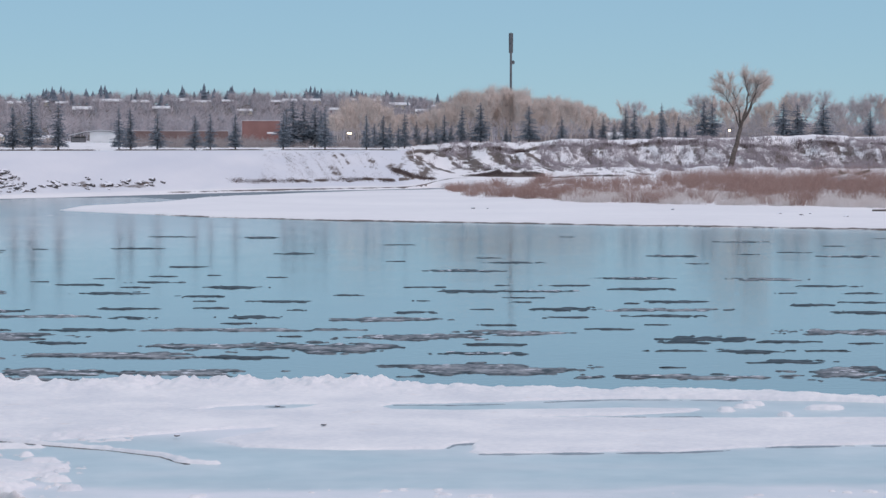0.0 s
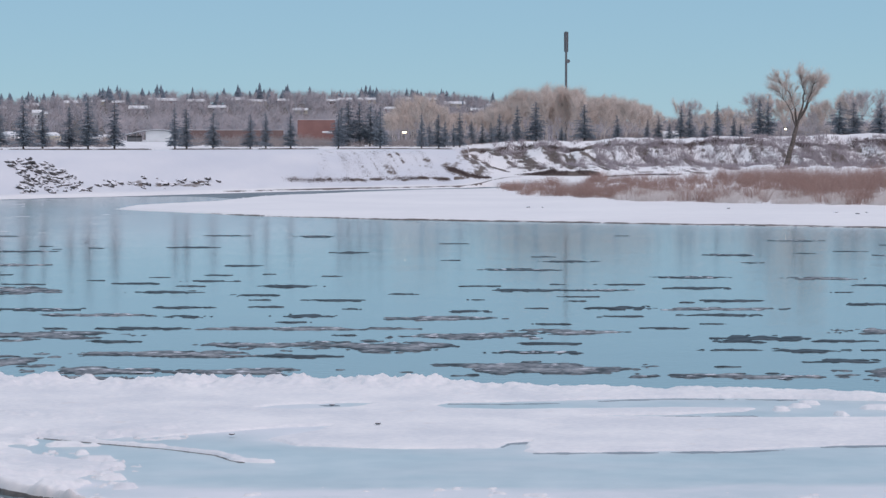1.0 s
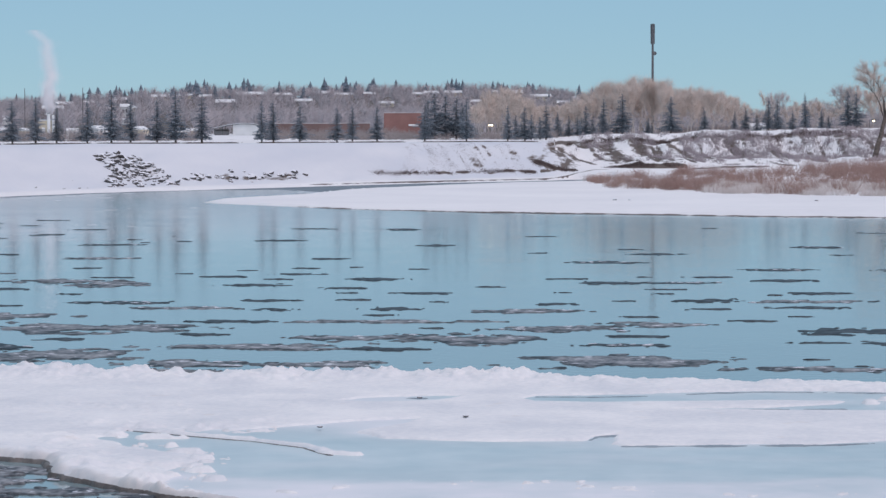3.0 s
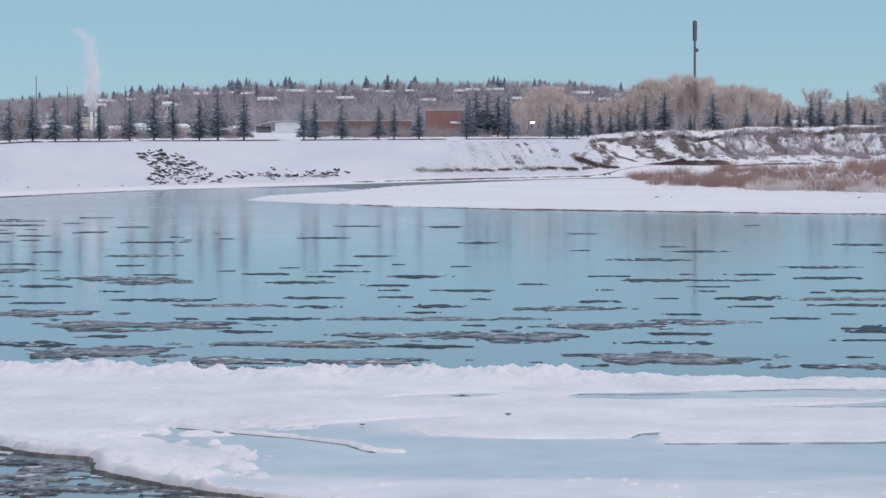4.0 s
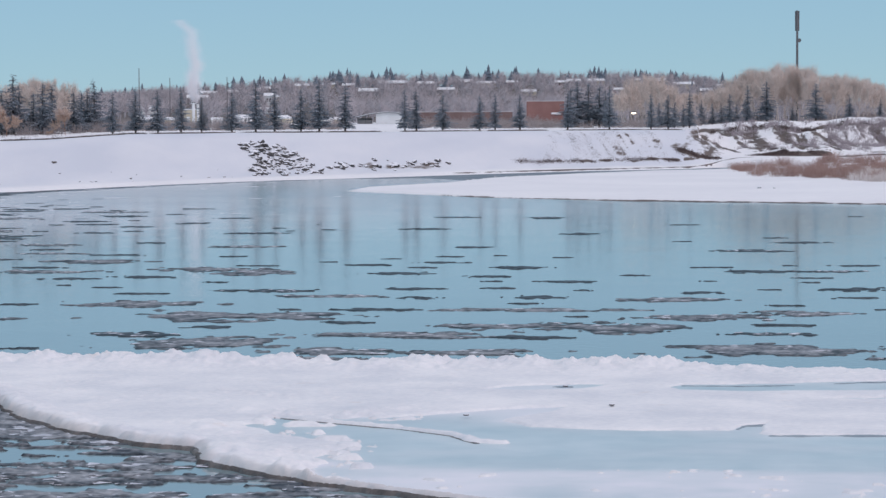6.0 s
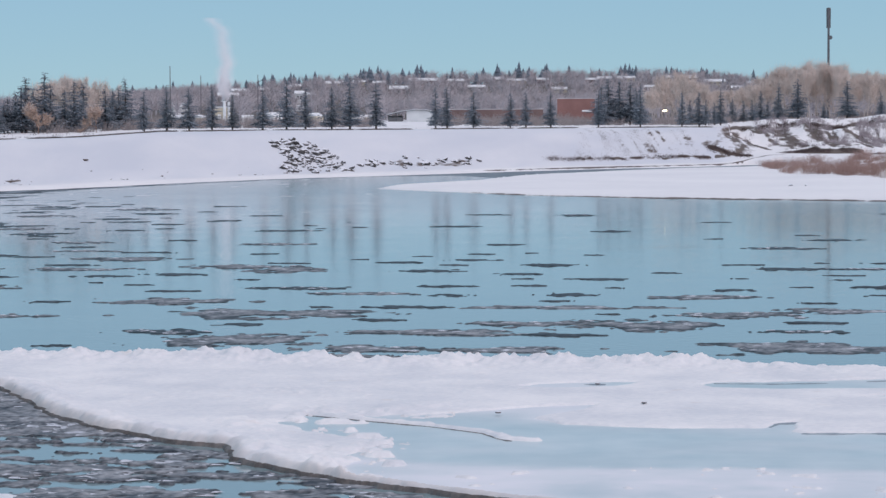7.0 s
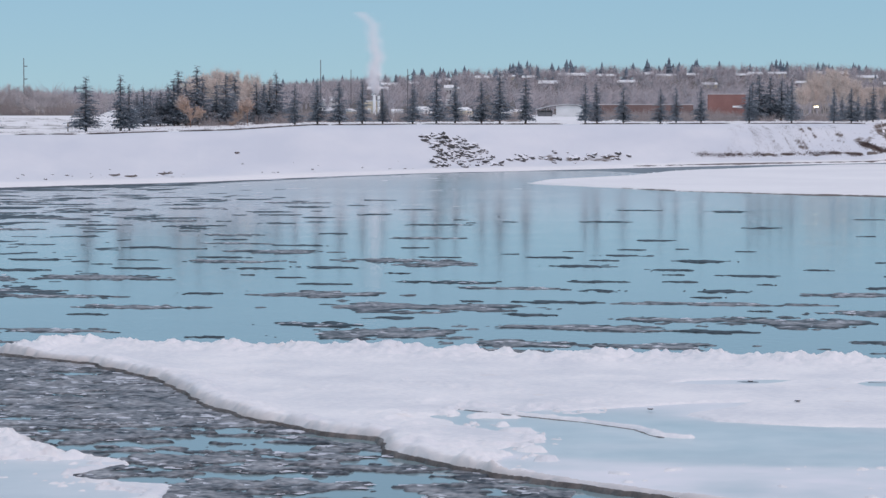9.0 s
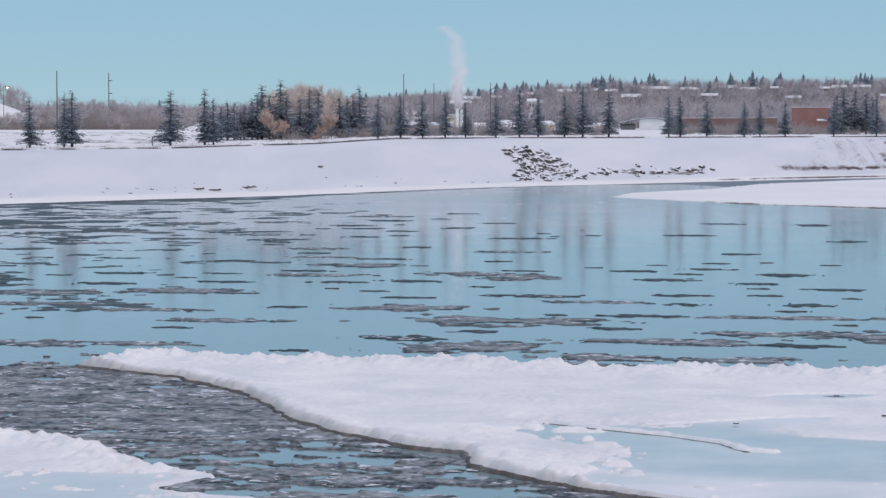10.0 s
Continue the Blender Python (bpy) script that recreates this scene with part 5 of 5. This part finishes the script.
def brush(name, az0, az1, count, r_of, keep, height, stems, material, label, category, rad=0.02, fan=0.5, tall=None, vary=0.0):
    A, B = [], []
    for _ in range(count):
        az = rng.uniform(az0, az1)
        r = r_of(az)
        if r is None or not keep(az, r):
            continue
        p = np.array(polar(az, r, 0))
        hh = height * rng.uniform(0.4, 1.15) * (1 - 0.25 * vary + 0.7 * vary * max(-0.5, patch(az * 3, r, 1.3, 107))) * (float(tall(az)) if tall else 1)
        for _ in range(stems):
            q = p + [rng.normal(0, 0.35), rng.normal(0, 0.35), 0]
            A.append(q), B.append(q + [rng.normal(0, fan) * hh * 0.5, rng.normal(0, fan) * hh * 0.5, hh * rng.uniform(0.6, 1.0)])
    A, B = np.array(A), np.array(B)
    z = gz_many(A[:, 0], A[:, 1])
    A[:, 2] += z - 0.1
    B[:, 2] += z
    return tagged(soup(name, *spikes(A, B, rad, rad * 0.4), material), label, category, kind="stuff")


def willow_front(az):
    return float(np.interp(az, (0.0, 0.6, 1.5, 3, 10), (430, 350, 330, 312, 292)))


brush("willow_brush", 0.1, 11, 3300, lambda a: willow_front(a) + 175 * rng.uniform(0, 1) ** 1.25, lambda a, r: patch(a, r) > -0.2 and patch(a * 1.4, r * 2, 1.0, 93) < (0.26 if a < 3 or r > willow_front(a) + 42 else -0.16) and r < (428 if a < 5 else 450), 2.1, 22, willow_mat,
      "reddish-brown leafless willow brush on the gravel bar", "brush", 0.016, 0.7, vary=0.35, tall=lambda a: np.interp(a, (0, 0.8, 1.6, 3, 6, 9), (0.55, 0.75, 1.0, 0.8, 1.25, 1.6)))
brush("pale_grass", 2.8, 10.8, 3600, lambda a: willow_front(a) + rng.uniform(-3, 40), lambda a, r: patch(a * 1.4, r * 2, 1.0, 93) > -0.1, 0.95, 12, pale_grass_mat, "pale frosted grass in front of the willows", "grass", 0.022, 0.3)
brush("bank_scrub", -0.2, 11, 6000, lambda a: rng.uniform(474, 516), lambda a, r: patch(a * 2, r, 1.5, 95) > ((-0.05 if r > 504 else 0.3) if a < 2.3 else (-0.42 if r > 490 else 0.26)), 1.2, 10, bank_twig_mat, "grey-purple leafless scrub on the eroded bank", "scrub", 0.03, vary=0.8)
brush("hedge_scrub", -16.5, 11, 4600, lambda a: (float(table(SHORE, a)) + 25 if a < -0.6 else 524) + rng.uniform(62, 125), lambda a, r: patch(a, r, 0.7, 97) > (-0.3 if a < -3 else 0.0) and not -8.75 < a < -7.15, 2.3, 10, grey_twig_mat,
      "low brown leafless shrubs along the plain", "scrub", 0.03, 0.85, vary=1.0)
brush("verge_grass", -23.5, -1.0, 3800, lambda a: float(table(SHORE, a)) + 25 + rng.uniform(2, 6), lambda a, r: patch(a, 0, 1.5, 99) > (-0.35 if a > -15.6 else 0.0), 0.22, 10, grass_mat, "strip of dead brown grass along the bank top", "grass", 0.02)
brush("field_scrub", -23.6, -18.4, 1500, lambda a: rng.uniform(548, 600), lambda a, r: patch(a, r, 0.9, 115) > -0.35, 3.3, 12, grey_twig_mat, "brown leafless thicket along the far edge of the field", "scrub", 0.03, 0.5, vary=0.7)
brush("field_grass", -24, -15, 900, lambda a: float(table(SHORE, a)) + 27 + rng.uniform(2, 160), lambda a, r: patch(a, r * 3, 0.8, 101) > 0.16, 0.3, 8, grass_mat, "tufts of dead grass in the snowy field", "grass", 0.02)


def lip_line(a):
    return 455.4 - 6 * float(fbm(np.array([a * 1.1]), np.array([9.1]), 3, 21)[0]) + rng.uniform(-0.7, 0.5)


def runnel_at(a, r):
    rr = r + 6 * float(fbm(np.array([a * 1.1]), np.array([9.1]), 3, 21)[0])
    return float(fbm(np.array([(a + 0.022 * (rr - 460)) * 7.5]), np.array([rr / 26]), 4, 57)[0])


brush("runnel_roots", -0.1, 7, 1500, lambda a: rng.uniform(463, 506), lambda a, r: runnel_at(a, r) > 0.24, 0.3, 8, root_shade_mat, "dark roots and soil in the runnels of the eroded bank", "roots", 0.045, 0.9, vary=0.6)
brush("brow_roots", -0.3, 11, 1300, lambda a: 510 - 6 * float(fbm(np.array([a * 1.1]), np.array([9.1]), 3, 21)[0]) + rng.normal(0, 0.8), lambda a, r: patch(a * 2.5, 0, 1.0, 117) > -0.05, 0.55, 9, root_shade_mat, "dark roots hanging along the brow of the bank", "roots", 0.045, 0.9, vary=0.8)
# Dark strands put in for the shadow under the undercut lip.
brush("lip_shade", 0.5, 4.2, 640, lip_line, lambda a, r: patch(a * 4, 0, 1.0, 103) > -0.2 + 0.12 * max(0, a - 2), 0.4, 8, root_shade_mat, "dark strands standing in for the shadow under the undercut bank", "roots", 0.05, 0.9, vary=0.8,
      tall=lambda a: np.interp(a, (0.5, 1.2, 2.0, 2.6, 4.2), (0.35, 1.0, 1.05, 0.5, 0.25)) * (0.75 + 0.9 * abs(patch(a * 6, 0, 1.0, 119))))
# More dark strands, added as the shade of the crease.
brush("crease_shade", -1.1, -0.15, 150, lambda a: float(table(SHORE, a)) + 14 - 6.5 * (a + 1.04) + rng.normal(0, 0.5), lambda a, r: patch(a * 5, r, 1.0, 111) > -0.3, 0.36, 9, root_shade_mat, "dark strands standing in for shade along a crease of the eroded bank", "roots", 0.045, 0.9, vary=0.8)
brush("foot_roots", -4.8, -0.9, 760, lambda a: float(table(SHORE, a)) + 9.5 + rng.normal(0, 0.3), lambda a, r: patch(a * 4, 0, 1.2, 105) > -0.05, 0.19, 9, root_shade_mat, "dark roots and dead grass along the foot of the bank", "roots", 0.035, 0.9, vary=0.8)
brush("slope_grass", -4.2, -1.3, 1500, lambda a: float(table(SHORE, a)) + rng.uniform(11, 22), lambda a, r: float(fbm(np.array([(a + 0.032 * (r - float(table(SHORE, a)))) * 20]), np.array([(r - float(table(SHORE, a))) / 10]), 3, 51)[0]) > 0.1, 0.16, 6, grass_mat, "thin dead grass in the rills of the snowy slope", "grass", 0.02, 0.9, vary=0.8)

# ---- steam from a chimney ----
def steam(az, r):
    n = 120000
    u = rng.uniform(0, 1, n) ** 1.5
    z = 13.7 + 23.1 * u
    cx = 0.5 * smooth(0.1, 0.5, u) - 1.5 * smooth(0.5, 1.0, u) - 2.2 * smooth(0.78, 1.0, u) ** 2 + 0.25 * np.sin(u * 17) + 0.2 * np.sin(u * 31)
    sp = 0.8 + 1.7 * smooth(0, 0.2, u) + 0.4 * u
    x, y = cx + rng.normal(0, 0.40, n) * sp, rng.normal(0, 0.40, n) * sp
    s = rng.uniform(0.03, 0.068, n) * (1 - 0.45 * u)
    up = np.array([0, -0.5, 0.87]) + rng.normal(0, 0.3, (n, 3))
    up /= np.linalg.norm(up, axis=1, keepdims=True)
    e1 = np.cross(up, rng.normal(0, 1, (n, 3)))
    e1 /= np.linalg.norm(e1, axis=1, keepdims=True)
    e2 = np.cross(up, e1)
    S = s[:, None]
    at = np.stack([x, y, z], 1)
    v = np.stack([at + e1 * S, at - e1 * S * 0.5 + e2 * S * 0.87, at - e1 * S * 0.5 - e2 * S * 0.87], 1)
    ob = soup("steam_plume", v.reshape(-1, 3), np.arange(3 * n).reshape(-1, 3), steam_mat)
    ob.location = polar(az, r, 0)
    ob.rotation_euler = (0, 0, radians(-az))
    return tagged(ob, "white steam rising from a chimney in still air", "steam", kind="stuff")


steam(-12.07, 700)


def chimney():
    """A small boiler house with two pale flues and a taller dark one."""
    ob = base("boiler_house")
    g = gz(-12.03, 700)
    part("wall", box(-3.2, 1.2, -2, 2, -0.5, 3.9, 0.05), cream_mat, ob)
    part("roof", box(-3.35, 1.35, -2.15, 2.15, 3.9, 4.15, 0.06), snow_mat, ob, "flat snow-covered roof")
    part("door", box(-2.4, -1.5, -2.06, -1.98, 0, 2.0, 0.02), white_mat, ob)
    for x, h, rad, m in ((-0.5, 5.9, 0.42, white_mat), (0.7, 5.6, 0.36, white_mat), (1.75, 7.2, 0.3, steel_mat)):
        bm = bmesh.new()
        bmesh.ops.create_cone(bm, cap_ends=True, segments=16, radius1=rad * 1.1, radius2=rad, depth=h + 0.5, matrix=Matrix.Translation((x, -2.3 if rad > 0.3 else 0, h / 2 - 0.25)))
        flue = part("flue", bm, m, ob, "dark steel flue" if m is steel_mat else "pale flue")
        bm = bmesh.new()
        bmesh.ops.create_cone(bm, cap_ends=True, segments=16, radius1=rad * 1.2, radius2=rad * 1.2, depth=0.18, matrix=Matrix.Translation((x, -2.3 if rad > 0.3 else 0, h)))
        part("collar", bm, steel_mat, flue)
    ob.matrix_basis = Matrix.Translation(polar(-12.03, 700, g)) @ pose(0, 0, 0, 0, 0, 12)
    return tagged(ob, "pale boiler house with short steaming flues", "boiler house")


chimney()

# ---- riprap and stones ----
def stone_mesh(seed):
    r = np.random.default_rng(seed)
    bm = bmesh.new()
    bmesh.ops.create_icosphere(bm, subdivisions=1, radius=0.5)
    for vtx in bm.verts:
        vtx.co *= r.uniform(0.72, 1.2)
        vtx.co.z *= 0.7
    me = bpy.data.meshes.new("stone")
    bm.to_mesh(me)
    bm.free()
    me.materials.append(rock_mat)
    return me


stones = [stone_mesh(500 + i) for i in range(6)]


def stone(az, r, size, label, group):
    ob = new("boulder", stones[int(rng.integers(6))])
    ob.matrix_world = Matrix.Translation(polar(az, r, gz(az, r) + 0.04 * size)) @ pose(0, 0, 0, rng.uniform(-25, 25), rng.uniform(-20, 20), rng.uniform(-50, 50)) @ Matrix.Diagonal((size * rng.uniform(0.9, 1.6), size, size * rng.uniform(0.7, 1.05), 1))
    return tagged(ob, label, "boulder", group)


for _ in range(192):
    u = rng.uniform(0, 1)
    lo, hi = np.interp(u, (0, 0.5, 1), (-10.88, -10.7, -11.12)), np.interp(u, (0, 0.5, 1), (-9.0, -9.5, -10.15))
    az = rng.uniform(lo, hi)
    stone(az, float(table(SHORE, az)) + 5.5 + 13 * u, 0.42 + 0.9 * rng.uniform(0, 1) ** 1.6, "dark angular riprap boulder half covered with snow", "riprap on the bank")
for _ in range(46):
    az = float(rng.choice((-8.75, -8.35, -7.9, -7.55, -7.1, -6.85, -6.55))) + rng.normal(0, 0.11)
    stone(az, float(table(SHORE, az)) + 9.5 + 2.4 * rng.normal(0, 0.5), 0.45 + 0.95 * rng.uniform(0, 1) ** 1.5, "dark stone half buried in the snowy bank", "stones on the bank")
for _ in range(38):
    az = float(rng.choice((-22.2, -19.8, -18.4, -17.8, -16.6, -15.0, -14.2, -13.6, -12.9, -12.2, -11.6))) + rng.normal(0, 0.28)
    stone(az, float(table(SHORE, az)) + 5.5 + 5 * rng.uniform(0, 1) ** 2, 0.14 + 0.34 * rng.uniform(0, 1) ** 2, "dark stone half buried in the snowy bank", "stones on the bank")
for az, r, size in ((0.76, 289, 0.45), (1.1, 287, 0.3), (5.3, 281, 0.4), (7.7, 267, 0.5), (8.2, 263, 0.35), (8.4, 267, 0.3), (9.2, 259, 0.4)):
    stone(az, r, size, "small dark stone on the snowy gravel bar", "stones on the bar")
for i in range(17):
    az = -6.4 + 2.4 * (i + rng.uniform(0, 1)) / 17
    stone(az, float(table(BAR_BACK, az)) - 9 + rng.uniform(-2, 2), rng.uniform(0.35, 0.75), "small dark stone at the water's edge", "stones on the bar")


def driftwood():
    """A heap of weathered logs with snow lying on it."""
    ob = base("driftwood")
    for k in range(7):
        a = radians(-12 + 26 * (k % 2) + rng.uniform(-9, 9))
        bm = bmesh.new()
        L = rng.uniform(2.2, 4.2)
        bmesh.ops.create_cone(bm, cap_ends=True, segments=8, radius1=0.2, radius2=0.11, depth=L, matrix=Matrix.Translation((rng.uniform(-1.6, 1.6), rng.uniform(-0.4, 0.4), 0.3 + 0.16 * k)) @ pose(0, 0, 0, 0, 90 + math.degrees(a), rng.uniform(-15, 15)))
        part("log", bm, wood_mat, ob)
    bm = bmesh.new()
    bmesh.ops.create_icosphere(bm, subdivisions=3, radius=1)
    for v in bm.verts:
        q = 1 + 0.25 * noise.noise(v.co * 1.7)
        v.co = Vector((v.co.x * 2.1 * q, v.co.y * 0.9 * q, 1.0 + 0.32 * v.co.z * q - 0.28 * abs(v.co.x) ** 1.2))
    part("snow_cap", bm, snow_mat, ob, "thick cap of snow", smooth=True)
    return tagged(ob, "heap of weathered driftwood logs capped with snow", "driftwood")


place(driftwood(), 9.25, 398, 1.5, -9, first=True)


def snag(az, r, length, turn):
    ob = base("fallen_log")
    bm = bmesh.new()
    bmesh.ops.create_cone(bm, cap_ends=True, segments=8, radius1=0.16, radius2=0.07, depth=length, matrix=Matrix.Translation((0, 0, 0.1)) @ pose(0, 0, 0, 0, 86, 0))
    part("log", bm, bark_mat, ob)
    bm = bmesh.new()
    bmesh.ops.create_cone(bm, cap_ends=True, segments=6, radius1=0.07, radius2=0.03, depth=length * 0.5, matrix=Matrix.Translation((0.2 * length, 0.1, 0.16)) @ pose(0, 0, 0, 0, 70, 25))
    part("branch", bm, bark_mat, ob)
    place(ob, az, r, 1.0, turn, first=True)
    return tagged(ob, "weathered fallen log lying on the snowy bank", "log", "logs on the bank")


for az, r_off, length, turn in ((-16.9, 7, 2.6, 10), (-18.0, 6.5, 1.8, -5), (-17.6, 6, 1.5, 20), (-15.2, 14, 0.8, 60), (10.0, -180, 2.2, -20)):
    snag(az, float(table(SHORE, az)) + r_off, length, turn)


# bits lying on the shore ice
for x, y in ((-3.08, 69.36), (-6.86, 66.68), (-4.67, 74.23)):
    ob = new("bark_piece", stones[2])
    ob.matrix_world = Matrix.Translation((x, y, LIFT + 0.14)) @ Matrix.Diagonal((0.2, 0.2, 0.1, 1))
    tagged(ob, "small dark piece of bark on the snow", "bark", "bits on the ice")


# the field on the far side: a post, a snowy mound with its lamp, a tree that kept its leaves
def post(az, r):
    ob = base("fence_post")
    part("post", box(-0.07, 0.07, -0.07, 0.07, -0.4, 1.25, 0.02), wood_mat, ob)
    place(ob, az, r, 1.0, 0, first=True)
    return tagged(ob, "weathered wooden post in the snowy field", "post")


post(-19.0, 355)


def mound(az, r, length, depth, height):
    bm = bmesh.new()
    bmesh.ops.create_uvsphere(bm, u_segments=48, v_segments=24, radius=1)
    for v in bm.verts:
        q = 1 + 0.08 * noise.noise(v.co * 2.3)
        v.co = Vector((v.co.x * length * q, v.co.y * depth, max(-0.1, v.co.z) * height * q * (0.3 + 0.7 * max(0.0, 1 - abs(v.co.x)) ** 0.8)))
    ob = part("snow_mound", bm, snow_mat, None, smooth=True)
    ob.matrix_world = Matrix.Translation(polar(az, r, gz(az, r) - 0.5)) @ pose(0, 0, 0, 0, 0, -az)
    return tagged(ob, "long snow-covered earth mound behind the field", "mound")


mound(-25.6, 640, 56, 14, 15.0)
light_pole(-22.3, 620, 18.6, "grey street lamp with a lit head on the mound", 0.34)
dome = mound(-17.95, 560, 4.5, 3, 1.7)
tagged(dome, "small round snow-covered mound in the field", "mound")


def leafy(seed, label):
    """A small vase-shaped tree whose dry orange leaves thin out to a pale top."""
    ob = base("orange_tree")
    wood, tw = limbs(seed, height=5.5, levels=4, forks=4, twigs=9, thick=0.03, open_angle=0.5, stem=0.2)
    soup("trunk", *wood, orange_bark_mat, ob, "orange-brown trunk and limbs")
    soup("crown", *tw, orange_mat, ob, "dry orange twigs and leaves")
    tips = tw[0][rng.integers(0, len(tw[0]), 1500)]
    tips = tips[tips[:, 2] > 3.6] + rng.normal(0, 0.12, (int((tips[:, 2] > 3.6).sum()), 3))
    n = len(tips)
    s = rng.uniform(0.05, 0.15, (n, 1, 1))
    tet = np.array([(1, 0, -0.3), (-0.5, 0.87, -0.3), (-0.5, -0.87, -0.3), (0, 0, 0.7)])
    v = tips[:, None] + tet[None] * s
    tri = np.array([(0, 1, 3), (1, 2, 3), (2, 0, 3), (0, 2, 1)])
    soup("leaves", v.reshape(-1, 3), (tri[None] + 4 * np.arange(n)[:, None, None]).reshape(-1, 3), pale_leaf_mat, ob, "pale frosted leaves at the top")
    return tagged(ob, label, "tree", "trees with dry leaves")


place(leafy(91, "small tree with dry orange leaves and a frosted top"), -16.25, 389, 1.0, 0, first=True)
place(leafy(97, "small orange-leaved tree half hidden between the spruces"), -14.95, 394, 0.85, 40, first=True)
